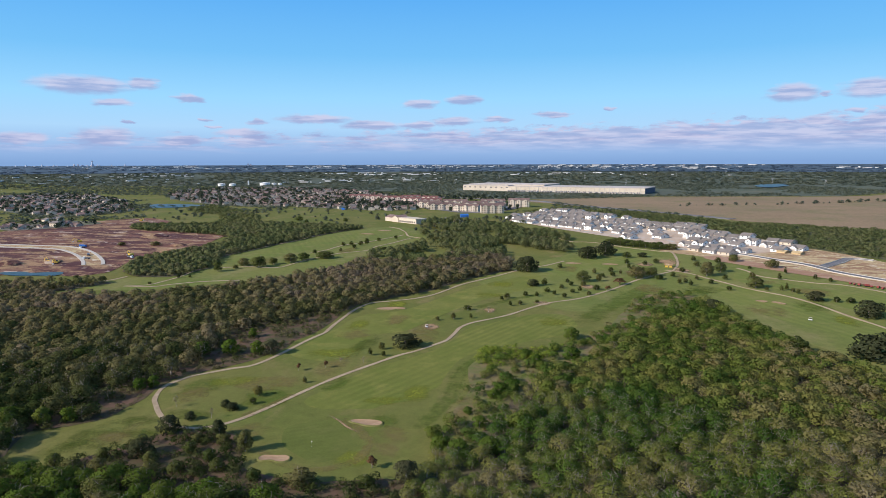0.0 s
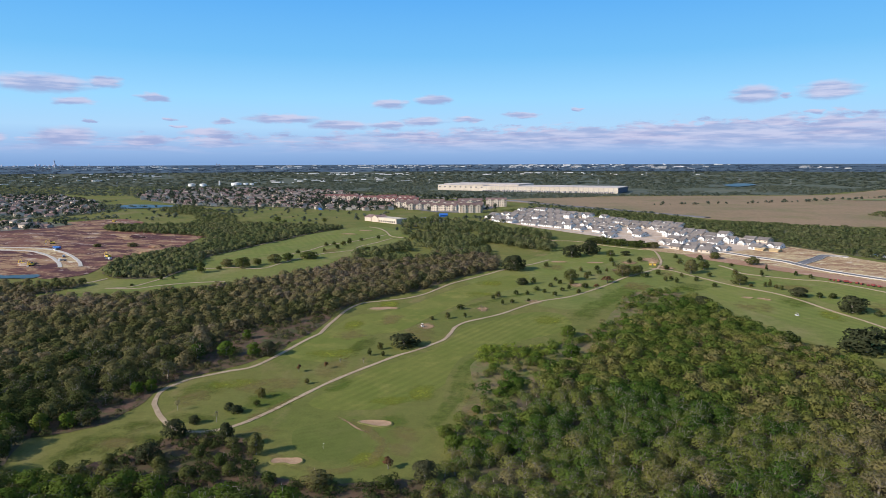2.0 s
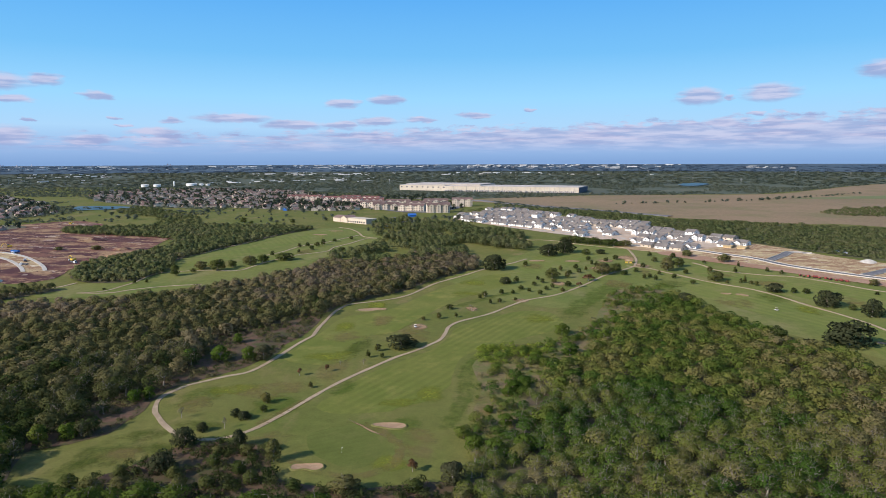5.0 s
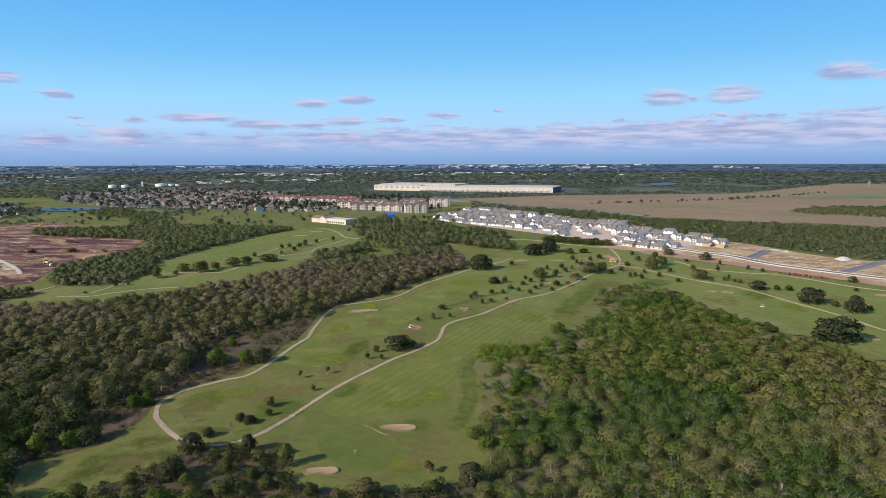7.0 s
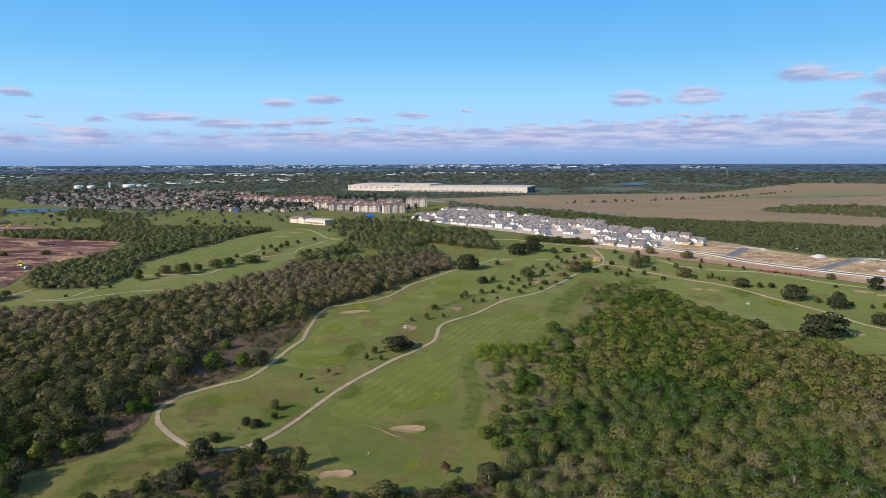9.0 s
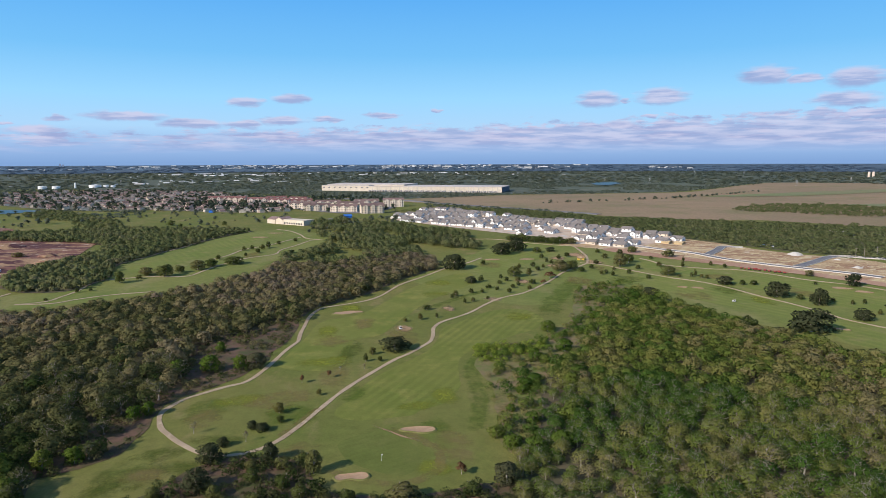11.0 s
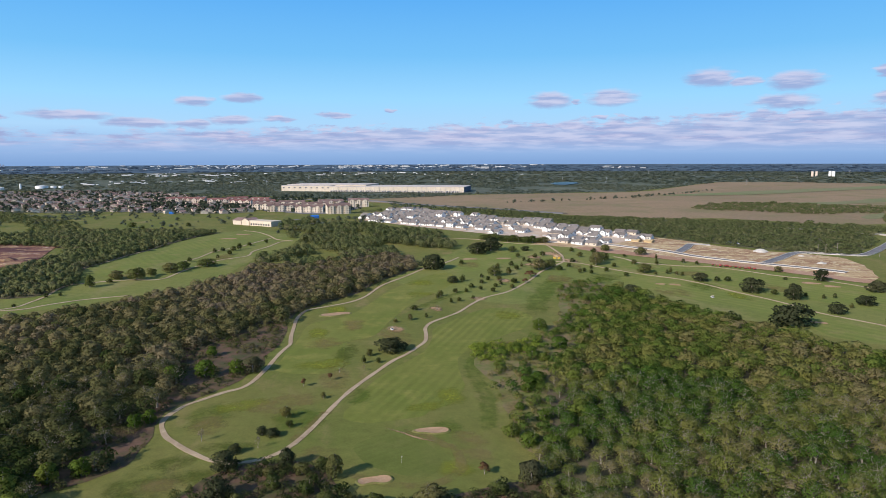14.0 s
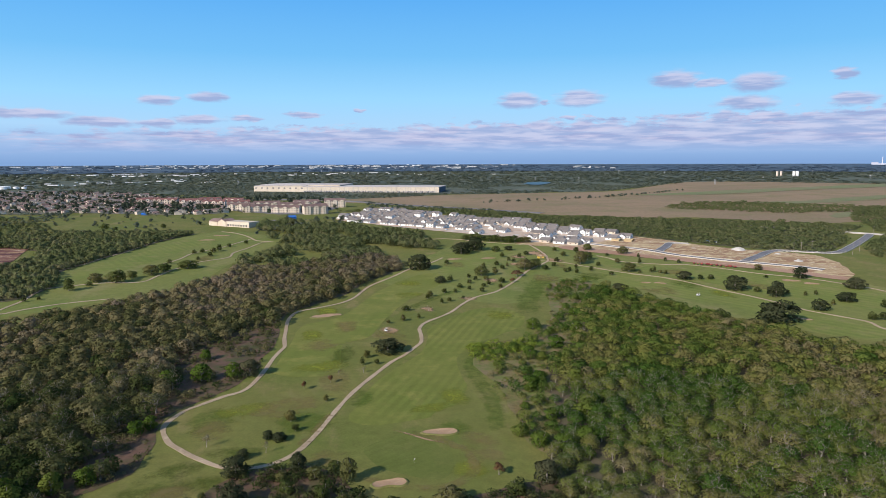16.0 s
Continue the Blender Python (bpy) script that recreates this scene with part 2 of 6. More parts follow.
ASPHALT = surface("asphalt", (0.135, 0.130, 0.135), (0.165, 0.158, 0.16), (0.19, 0.183, 0.18), 0.05, 0.4, 3.0)
def earthworks(name, base, dark, pale, chalk, wide):
    """Graded soil: dragged bands of darker and paler earth, chalky scrapes, ruts."""
    m, n = begin(name)
    pos = n.add("ShaderNodeNewGeometry").outputs["Position"]
    warp = n.scaled(n.noise(pos, wide, 3.0, 0.6, 1), 30.0)
    p = n.vec("ADD", pos, warp).outputs[0]
    drag = n.vec("MULTIPLY", p, (0.55, 1.3, 1.0)).outputs[0]
    col = n.mix(n.ramp(n.noise(drag, wide, 6.0, 0.65), 0.45, 0.55), base, dark)
    col = n.mix(n.ramp(n.noise(drag, wide * 1.9, 6.0, 0.7), 0.51, 0.58), col, pale)
    col = n.mix(n.math("MULTIPLY", n.ramp(n.noise(n.vec("ADD", drag, (300, 90, 0)).outputs[0], wide * 2.2, 5.0, 0.65), 0.58, 0.65), 0.65), col, chalk)
    val = n.math("MULTIPLY_ADD", n.noise(p, 0.30, 7.0, 0.80), 1.4, 0.3)
    finish(n, n.scaled(col, val), 0.95, 0.08)
    return m


RED_SOIL = earthworks("red_soil", (0.168, 0.082, 0.062), (0.086, 0.040, 0.040), (0.30, 0.190, 0.110), (0.52, 0.42, 0.34), 0.030)
TAN_SOIL = earthworks("tan_soil", (0.38, 0.265, 0.150), (0.27, 0.160, 0.095), (0.47, 0.37, 0.21), (0.60, 0.52, 0.42), 0.055)
BARE_STRIP = surface("bare_strip", (0.30, 0.17, 0.105), (0.34, 0.205, 0.135), (0.38, 0.25, 0.17), 0.02, 0.1, 0.8)
FIELD = surface("fallow_field", (0.215, 0.152, 0.088), (0.250, 0.172, 0.100), (0.175, 0.148, 0.066), 0.004, 0.012, 0.2)
PASTURE = surface("pasture", (0.145, 0.165, 0.066), (0.170, 0.168, 0.078), (0.195, 0.165, 0.084), 0.006, 0.02, 0.3)
LOTS = surface("house_lots", (0.11, 0.11, 0.07), (0.17, 0.15, 0.12), (0.085, 0.105, 0.045), 0.01, 0.05, 0.3)
NEW_LOTS = surface("building_lots", (0.46, 0.35, 0.26), (0.52, 0.42, 0.33), (0.40, 0.27, 0.18), 0.02, 0.06, 0.4)
WATER = surface("pond_water", (0.050, 0.075, 0.082), (0.050, 0.088, 0.095), (0.045, 0.08, 0.09), 0.01, 0.05, 0.5, rough=0.4, spec=0.15)
BARK = surface("bark", (0.22, 0.185, 0.15), (0.28, 0.245, 0.205), (0.34, 0.305, 0.26), 0.5, 1.5, 6.0)
OLIVE = [(0.0, (0.040, 0.060, 0.018)), (0.35, (0.112, 0.114, 0.046)), (0.6, (0.180, 0.158, 0.076)), (0.8, (0.200, 0.166, 0.096)), (1.0, (0.195, 0.154, 0.106))]
LUSH = [(0.0, (0.066, 0.090, 0.026)), (0.4, (0.092, 0.110, 0.034)), (0.7, (0.122, 0.128, 0.044)), (1.0, (0.152, 0.138, 0.058))]
DARK = [(0.0, (0.044, 0.054, 0.028)), (0.6, (0.064, 0.072, 0.036)), (1.0, (0.098, 0.098, 0.052))]
# Far leaves: distance haze put into the colour as extra blue.
FAR_HAZED = [(0.0, (0.092, 0.112, 0.084)), (0.5, (0.116, 0.132, 0.092)), (1.0, (0.150, 0.154, 0.102))]
LEAF_W = foliage("west_wood_leaves", OLIVE, True)
# Farthest leaves: blue-grey haze put into the colour.
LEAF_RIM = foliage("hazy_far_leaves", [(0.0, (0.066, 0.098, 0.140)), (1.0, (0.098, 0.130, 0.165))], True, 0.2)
LEAF_YOUNG = foliage("young_leaves", [(0.0, (0.055, 0.068, 0.022)), (0.7, (0.085, 0.098, 0.030)), (1.0, (0.13, 0.12, 0.04))], False)
LEAF_E = foliage("east_wood_leaves", [(0.0, (0.064, 0.116, 0.022)), (0.3, (0.126, 0.164, 0.035)), (0.55, (0.190, 0.194, 0.053)), (0.8, (0.214, 0.190, 0.076)), (1.0, (0.212, 0.170, 0.108))], True)
LEAF_MID = foliage("scrub_belt_leaves", [(0.0, (0.112, 0.136, 0.054)), (0.5, (0.148, 0.160, 0.068)), (1.0, (0.185, 0.176, 0.092))], True, 0.5)
LEAF_NEAR = foliage("near_wood_leaves", [(0.0, (0.125, 0.146, 0.038)), (0.45, (0.176, 0.174, 0.054)), (0.75, (0.196, 0.182, 0.068)), (1.0, (0.200, 0.164, 0.092))], False)
LEAF_LIME = foliage("lime_brush_leaves", [(0.0, (0.180, 0.245, 0.036)), (1.0, (0.235, 0.275, 0.048))], True)
# Garden tree leaves: slight distance haze put into the colour.
LEAF_TOWN = foliage("hazed_garden_tree_leaves", [(0.0, (0.040, 0.056, 0.042)), (0.6, (0.058, 0.074, 0.050)), (1.0, (0.088, 0.098, 0.060))], True, 0.3)
LEAF_THICKET = foliage("thicket_leaves", [(0.0, (0.052, 0.094, 0.018)), (0.5, (0.088, 0.136, 0.024)), (1.0, (0.126, 0.154, 0.034))], False)
LEAF_FAR = foliage("hazed_far_wood_leaves", FAR_HAZED, True, 0.3)
LEAF_OLIVE = foliage("olive_leaves", OLIVE, False)
LEAF_LUSH = foliage("lush_leaves", LUSH, False)
LEAF_GREEN = foliage("fresh_green_leaves", [(0.0, (0.068, 0.116, 0.020)), (0.6, (0.100, 0.146, 0.026)), (1.0, (0.135, 0.165, 0.036))], False)
LEAF_DARK = foliage("dark_oak_leaves", DARK, False)
LEAF_RED = foliage("russet_leaves", [(0.0, (0.13, 0.07, 0.04)), (1.0, (0.17, 0.10, 0.05))], False)
WHITE = surface("white_siding", (0.72, 0.71, 0.68), (0.76, 0.75, 0.72), (0.66, 0.64, 0.61), 0.05, 0.4, 2.0, vary=0.3)
CREAM = surface("cream_stucco", (0.56, 0.47, 0.37), (0.62, 0.53, 0.42), (0.50, 0.42, 0.32), 0.05, 0.4, 2.0, vary=0.15)
BRICK = surface("pale_brick", (0.46, 0.35, 0.27), (0.54, 0.44, 0.36), (0.60, 0.53, 0.46), 0.05, 0.4, 2.0, vary=0.8)
SHINGLE = surface("grey_shingles", (0.150, 0.130, 0.118), (0.185, 0.162, 0.146), (0.215, 0.190, 0.17), 0.08, 0.5, 2.5, vary=0.5)
BROWN_ROOF = surface("brown_shingles", (0.150, 0.098, 0.086), (0.190, 0.130, 0.115), (0.235, 0.170, 0.150), 0.08, 0.5, 2.5, vary=1.0)
RED_ROOF = surface("red_tile_roof", (0.17, 0.085, 0.075), (0.20, 0.10, 0.088), (0.15, 0.075, 0.068), 0.08, 0.5, 2.5, vary=0.3)
METAL_ROOF = surface("pale_flat_roof", (0.46, 0.41, 0.37), (0.52, 0.46, 0.42), (0.40, 0.35, 0.32), 0.01, 0.05, 0.5)
PANEL = surface("tilt_up_panel", (0.52, 0.445, 0.35), (0.58, 0.50, 0.40), (0.46, 0.39, 0.31), 0.02, 0.1, 1.0)
DARK_PANEL = surface("dark_panel", (0.10, 0.105, 0.13), (0.13, 0.13, 0.155), (0.16, 0.16, 0.18), 0.02, 0.1, 1.0)
GLASS = surface("window_glass", (0.035, 0.04, 0.05), (0.05, 0.055, 0.065), (0.04, 0.045, 0.055), 0.1, 0.5, 2.0, rough=0.1, spec=0.6)
YELLOW = surface("yellow_paint", (0.62, 0.42, 0.07), (0.66, 0.46, 0.09), (0.52, 0.34, 0.06), 0.2, 0.8, 4.0, rough=0.5)
TIMBER = surface("raw_timber", (0.46, 0.34, 0.19), (0.52, 0.39, 0.22), (0.40, 0.29, 0.16), 0.2, 0.8, 4.0)
TYRE = surface("tyre_rubber", (0.02, 0.02, 0.02), (0.025, 0.025, 0.025), (0.03, 0.03, 0.03), 0.5, 2.0, 6.0)
CAR = surface("car_paint", (0.40, 0.40, 0.41), (0.45, 0.45, 0.46), (0.36, 0.36, 0.37), 0.5, 2.0, 6.0, rough=0.3, spec=0.5, vary=1.6)
STEEL = surface("galvanised_steel", (0.40, 0.41, 0.42), (0.46, 0.47, 0.48), (0.36, 0.37, 0.38), 0.2, 1.0, 5.0, rough=0.5, spec=0.4)
BLUE = surface("blue_tarp", (0.03, 0.13, 0.42), (0.04, 0.16, 0.46), (0.03, 0.11, 0.36), 0.2, 1.0, 4.0, rough=0.5)
RED_PAINT = surface("red_machine_paint", (0.26, 0.055, 0.045), (0.30, 0.07, 0.055), (0.22, 0.05, 0.045), 0.2, 1.0, 4.0, rough=0.5)
# Skyline concrete: bluish distance haze put into the colour.
CITY = surface("hazy_concrete", (0.44, 0.46, 0.54), (0.50, 0.51, 0.58), (0.38, 0.40, 0.48), 0.01, 0.05, 0.2, vary=0.5)

# ------------------------------------------------------------------ ground

RADII = [0, 200, 300, 400, 480, 600, 800, 1200, 1800, 2500, 3500, 4200, 4900]
HEIGHTS = [-1.5, -1.5, 0.2, 1.6, 2, 5.5, 9, 12, 15, 22, 44, 60, 76]


def terrain(x, y):
    return np.interp(np.hypot(x, y), RADII, HEIGHTS)


def mesh_of(name, verts, faces, mat, smooth=False):
    me = bpy.data.meshes.new(name)
    me.from_pydata([tuple(map(float, v)) for v in verts], [], faces)
    if mat:
        me.materials.append(mat)
    if smooth:
        me.polygons.foreach_set("use_smooth", [True] * len(me.polygons))
    return me


def make_ground():
    rs = sorted(set(RADII[1:] + [40, 80, 120, 160, 240, 270, 340, 370, 440, 520, 560, 650, 700, 750, 900, 1000, 1100, 1300, 1400,
                                 1500, 1600, 1700, 2000, 2200, 2800, 3100, 3800, 4500, 4750]))
    rs.remove(4900)
    rs.append(4850)
    seg = 360
    v, f = [(0, 0, -1.5)], []
    for r in rs:
        for k in range(seg):
            a = 2 * math.pi * k / seg
            v.append((r * math.sin(a), r * math.cos(a), np.interp(r, RADII, HEIGHTS)))
    for k in range(seg):
        f.append((0, 1 + (k + 1) % seg, 1 + k))
    for i in range(len(rs) - 1):
        for k in range(seg):
            a, b = 1 + i * seg + k, 1 + i * seg + (k + 1) % seg
            f.append((a, b, b + seg, a + seg))
    ob = new("ground", mesh_of("ground", v, f, GRASS, True))
    tagged(ob, "wide rough grassland with olive and yellowed patches", "ground", kind="structure")


make_ground()


def spline(pts, closed=False, step=4):
    """Catmull-Rom through the control points."""
    p = [Vector(q) for q in pts]
    n, out = len(p), []
    for i in range(n if closed else n - 1):
        if closed:
            a, b, c, d = p[i - 1], p[i], p[(i + 1) % n], p[(i + 2) % n]
        else:
            a, b, c, d = p[max(i - 1, 0)], p[i], p[i + 1], p[min(i + 2, n - 1)]
        for k in range(step):
            t = k / step
            out.append(0.5 * ((2 * b) + (c - a) * t + (2 * a - 5 * b + 4 * c - d) * t * t + (3 * b - a - 3 * c + d) * t ** 3))
    if not closed:
        out.append(p[-1])
    return out


def patch(name, pts, mat, lift, label, category, ragged=0.0, cell=20.0, curved=True):
    """A piece of ground cover draped over the terrain."""
    ring = spline(pts, True, 4) if curved else [Vector(q) for q in pts]
    if ragged:
        ring = [q + Vector((noise.noise((q.x * 0.09, q.y * 0.09, 1)), noise.noise((q.x * 0.09, q.y * 0.09, 9)))) * ragged for q in ring]
    bm = bmesh.new()
    bm.faces.new([bm.verts.new((q.x, q.y, 0)) for q in ring])
    xs, ys = [q.x for q in ring], [q.y for q in ring]
    far = math.hypot(sum(xs) / len(xs), sum(ys) / len(ys))
    cell = max(cell, far / 30)
    for axis, lo, hi in ((0, min(xs), max(xs)), (1, min(ys), max(ys))):
        k = math.floor(lo / cell) + 1
        while k * cell < hi:
            co, no = [0, 0, 0], [0, 0, 0]
            co[axis], no[axis] = k * cell, 1
            bmesh.ops.bisect_plane(bm, geom=bm.verts[:] + bm.edges[:] + bm.faces[:], plane_co=co, plane_no=no)
            k += 1
    for w in bm.verts:
        w.co.z = terrain(w.co.x, w.co.y) + lift * max(1.0, math.hypot(w.co.x, w.co.y) / 300)
    bmesh.ops.triangulate(bm, faces=bm.faces[:])
    bmesh.ops.recalc_face_normals(bm, faces=bm.faces[:])
    if sum(q.normal.z for q in bm.faces) < 0:
        bmesh.ops.reverse_faces(bm, faces=bm.faces[:])
    me = bpy.data.meshes.new(name)
    bm.to_mesh(me)
    bm.free()
    me.materials.append(mat)
    return tagged(new(name, me), label, category, kind="structure")


def ribbon(name, pts, width, mat, lift, label, category, wobble=0.15):
    """A path or road with thickness, following the ground."""
    line = spline(pts, False, 4)
    v, f = [], []
    for i, q in enumerate(line):
        d = (line[min(i + 1, len(line) - 1)] - line[max(i - 1, 0)]).normalized()
        side = Vector((-d.y, d.x)) * (width / 2 + wobble * noise.noise((q.x * 0.1, q.y * 0.1, 4)))
        a, b = q + side, q - side
        g = lift * max(1.0, q.length / 300)
        for e, z in ((a, -0.3), (a, g), (b, g), (b, -0.3)):
            v.append((e.x, e.y, terrain(e.x, e.y) + z))
    for i in range(len(line) - 1):
        for k in range(3):
            f.append((4 * i + k, 4 * i + k + 1, 4 * i + k + 5, 4 * i + k + 4))
    ob = new(name, mesh_of(name, v, f, mat))
    bm = bmesh.new()
    bm.from_mesh(ob.data)
    bmesh.ops.recalc_face_normals(bm, faces=bm.faces[:])
    bm.to_mesh(ob.data)
    bm.free()
    return tagged(ob, label, category, kind="structure")


# outlines of the ground cover, in metres
WOOD_W = [(-125, 178), (-133, 203), (-120, 211), (-122, 230), (-123, 245), (-117, 264), (-113, 285), (-121, 340), (-109, 354), (-88, 372),
          (-82, 390), (-74, 419), (-59, 442), (-38, 470), (-26, 502), (2, 543), (12, 558), (9, 596), (-31, 628), (-78, 572), (-119, 579),
          (-130, 540), (-145, 511), (-166, 481), (-211, 425), (-250, 408), (-281, 400), (-335, 397), (-290, 338), (-205, 255), (-145, 190)]
WOOD_MID = [(-130, 594), (-110, 641), (-100, 723), (-128, 830), (-128, 949), (-70, 984), (-8, 857), (54, 782), (69, 705), (52, 650), (1, 628),
            (-29, 596), (-78, 572)]
WOOD_NW = [(-308, 492), (-330, 547), (-322, 595), (-313, 652), (-333, 714), (-424, 747), (-490, 762), (-516, 809), (-435, 831), (-378, 867),
           (-283, 855), (-205, 842), (-220, 792), (-242, 696), (-257, 629), (-263, 577), (-248, 533), (-254, 486), (-279, 476)]
WOOD_BANK = [(-368, 400), (-360, 430), (-344, 440), (-320, 437), (-298, 452), (-288, 448), (-300, 428), (-310, 412), (-337, 392)]
WOOD_E = [(15, 150), (15, 180), (18, 210), (24, 262), (19, 290), (19, 310), (27, 317), (53, 336), (72, 356), (87, 387), (99, 434), (121, 478),
          (140, 477), (153, 442), (159, 402), (168, 381), (175, 360), (182, 340), (190, 322), (197, 294), (214, 280), (228, 270), (230, 235),
          (160, 150)]
BRUSH_E = [(16, 306), (25, 317), (51, 336), (80, 375), (95, 425), (110, 470), (124, 482), (144, 482), (146, 452), (124, 425), (105, 395), (80, 330), (50, 290), (38, 260), (32, 235), (22, 210), (15, 215), (17, 260)]
BRUSH_W = [(-137, 200), (-118, 210), (-112, 232), (-114, 258), (-103, 274), (-92, 290), (-86, 310), (-82, 330), (-79, 360), (-80, 390), (-92, 385),
           (-110, 360), (-125, 345), (-118, 285), (-128, 245)]
BRUSH_S = [(-100, 182), (-92, 196), (-82, 209), (-70, 212), (-55, 208), (-47, 196), (-40, 186), (-20, 183), (10, 188), (20, 180), (15, 160), (-60, 160), (-100, 168)]
BELT = [(-40, 1120), (120, 1160), (224, 1078), (290, 977), (362, 949), (419, 898), (482, 874), (622, 757), (600, 720), (546, 675), (500, 620), (424, 560),
        (401, 572), (366, 605), (336, 655), (300, 720), (262, 816), (224, 905), (180, 960), (90, 1130)]
ISLE = [(548, 1088), (662, 1195), (762, 1190), (826, 1130), (925, 1010), (1060, 950), (1010, 880), (790, 935), (740, 950), (680, 935), (612, 1005)]
CORNER = [(640, 735), (690, 825), (760, 900), (880, 1010), (930, 995), (850, 870), (730, 735), (650, 672), (605, 690)]
MEADOW_WOOD = [(-630, 1120), (-600, 1180), (-520, 1090), (-430, 990), (-385, 890), (-430, 872), (-495, 985), (-560, 1020)]
COPSE = [(477, 571), (569, 641), (640, 690), (680, 640), (560, 540), (480, 480), (440, 500)]
DIRT_W = [(-420, 430), (-378, 474), (-333, 465), (-320, 488), (-331, 533), (-320, 587), (-339, 714), (-373, 755), (-499, 779), (-500, 856),
          (-552, 908), (-595, 900), (-640, 799), (-640, 685), (-640, 560), (-520, 470)]
DIRT_E = [(150, 690), (190, 644), (226, 591), (261, 549), (293, 512), (318, 475), (334, 446), (354, 449), (383, 493), (400, 538), (384, 570),
          (353, 600), (329, 645), (303, 707), (262, 716), (215, 700)]
STRIP = [(186, 638), (226, 586), (261, 545), (293, 508), (318, 471), (336, 441), (346, 450), (328, 482), (304, 520), (272, 560), (238, 603), (200, 655)]
SUBDIV = [(-32, 1015), (67, 1154), (173, 955), (232, 915), (240, 850), (300, 722), (262, 690), (205, 656), (174, 712), (85, 818), (11, 920)]
OLD_SUB = [(-864, 1420), (-1002, 1716), (-821, 1882), (-542, 1797), (-297, 1463), (-205, 1167), (-298, 1127), (-452, 1187), (-538, 1173), (-688, 1247)]
WEST_SUB = [(-938, 1017), (-1223, 1311), (-1197, 1454), (-1010, 1395), (-721, 1084), (-692, 964), (-742, 911)]
EDGE_SUB = [(-636, 722), (-700, 780), (-680, 850), (-600, 840), (-590, 800)]
FIELDS = [(-31, 1439), (84, 1293), (233, 1123), (301, 1014), (430, 921), (501, 911), (700, 800), (1300, 1250), (1700, 1800), (1382, 2115),
          (1217, 2146), (887, 1831), (695, 1660), (266, 1607)]

patch("west_woodland_floor", WOOD_W, FLOOR, 0.06, "brown leaf-strewn floor under the woods", "woodland floor", 3)
patch("northwest_woodland_floor", WOOD_NW, FLOOR, 0.10, "brown leaf-strewn floor under the woods", "woodland floor", 3)
patch("bank_woodland_floor", WOOD_BANK, FLOOR, 0.06, "brown leaf-strewn floor under the woods", "woodland floor", 3)
patch("east_woodland_floor", WOOD_E, FLOOR, 0.06, "brown leaf-strewn floor under the woods", "woodland floor", 3)
patch("belt_woodland_floor", BELT, BELT_FLOOR, 0.06, "brown leaf-strewn floor under the woods", "woodland floor", 4)
patch("brush_ground", BRUSH_E, SCRUB, 0.10, "dry brown scrub ground with weeds", "scrub ground", 3)
patch("brush_ground", BRUSH_W, SCRUB_W, 0.10, "dry brown scrub ground with weeds", "scrub ground", 3)
patch("brush_ground", BRUSH_S, SCRUB_W, 0.10, "dry brown scrub ground with weeds", "scrub ground", 3)
patch("red_dirt_site", DIRT_W, RED_SOIL, 0.14, "bare reddish-brown graded earth on a building site", "dirt", 5)
patch("tan_dirt_site", DIRT_E, TAN_SOIL, 0.08, "bare tan graded earth of a new street", "dirt", 3)
patch("bare_strip", STRIP, BARE_STRIP, 0.14, "bare reddish strip of soil beside the course", "dirt", 1)
patch("building_lots", SUBDIV, NEW_LOTS, 0.10, "pale bare lots between new houses", "lots", 2)
patch("house_lots", OLD_SUB, LOTS, 0.08, "worn lawns and drives between houses", "lots", 5)
patch("house_lots", WEST_SUB, LOTS, 0.08, "worn lawns and drives between houses", "lots", 5)
patch("house_lots", EDGE_SUB, LOTS, 0.20, "worn lawns and drives between houses", "lots", 3)
def far_country():
    """The ground under the far woods, to the horizon; distance haze is put into its colours."""
    # Darkened to the trees' mean shade, with haze put into the colour.
    m = surface("hazed_scrub_ground", (0.070, 0.082, 0.060), (0.086, 0.096, 0.064), (0.122, 0.122, 0.080), 0.0022, 0.010, 0.05)
    rim = [(4820 * math.sin(radians(a)), 4820 * math.cos(radians(a))) for a in range(56, -57, -4)]
    near = [(-1500, 1900), (-1050, 2010), (-560, 1860), (-240, 1640), (-40, 1460), (260, 1630), (690, 1680), (880, 1850), (1210, 2165), (1390, 2135), (1720, 1820), (2300, 1500)]
    patch("far_country", rim + near, m, 0.05, "dark scrub and woodland ground reaching to the horizon, haze in its colour", "ground", 0, 120, False)
    # Beyond 3.5 km the haze in the ground colour is bluer.
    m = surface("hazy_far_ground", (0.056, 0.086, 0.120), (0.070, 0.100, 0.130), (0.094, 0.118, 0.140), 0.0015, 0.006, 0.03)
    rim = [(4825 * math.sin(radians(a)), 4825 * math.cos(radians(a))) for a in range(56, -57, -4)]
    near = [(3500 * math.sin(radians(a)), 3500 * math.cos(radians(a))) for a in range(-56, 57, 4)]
    patch("backdrop", rim + near, m, 0.2, "far woodland under the horizon, blue-grey haze in its colour", "ground", 0, 200, False)


far_country()
patch("fallow_field", FIELDS, FIELD, 0.02, "wide brown fallow field", "field", 6, 60)
for outline in ([(666, 1484), (837, 1546), (1050, 1627), (1320, 1703), (1699, 1805), (1554, 1655), (1214, 1573), (860, 1457)],
                [(794, 1176), (913, 1199), (1086, 1274), (1234, 1325), (1130, 1219), (951, 1152), (834, 1131)],
                [(722, 906), (793, 932), (738, 871), (692, 854)]):
    patch("pasture", outline, PASTURE, 0.12, "thin green strip across the brown field", "field", 12, 60)

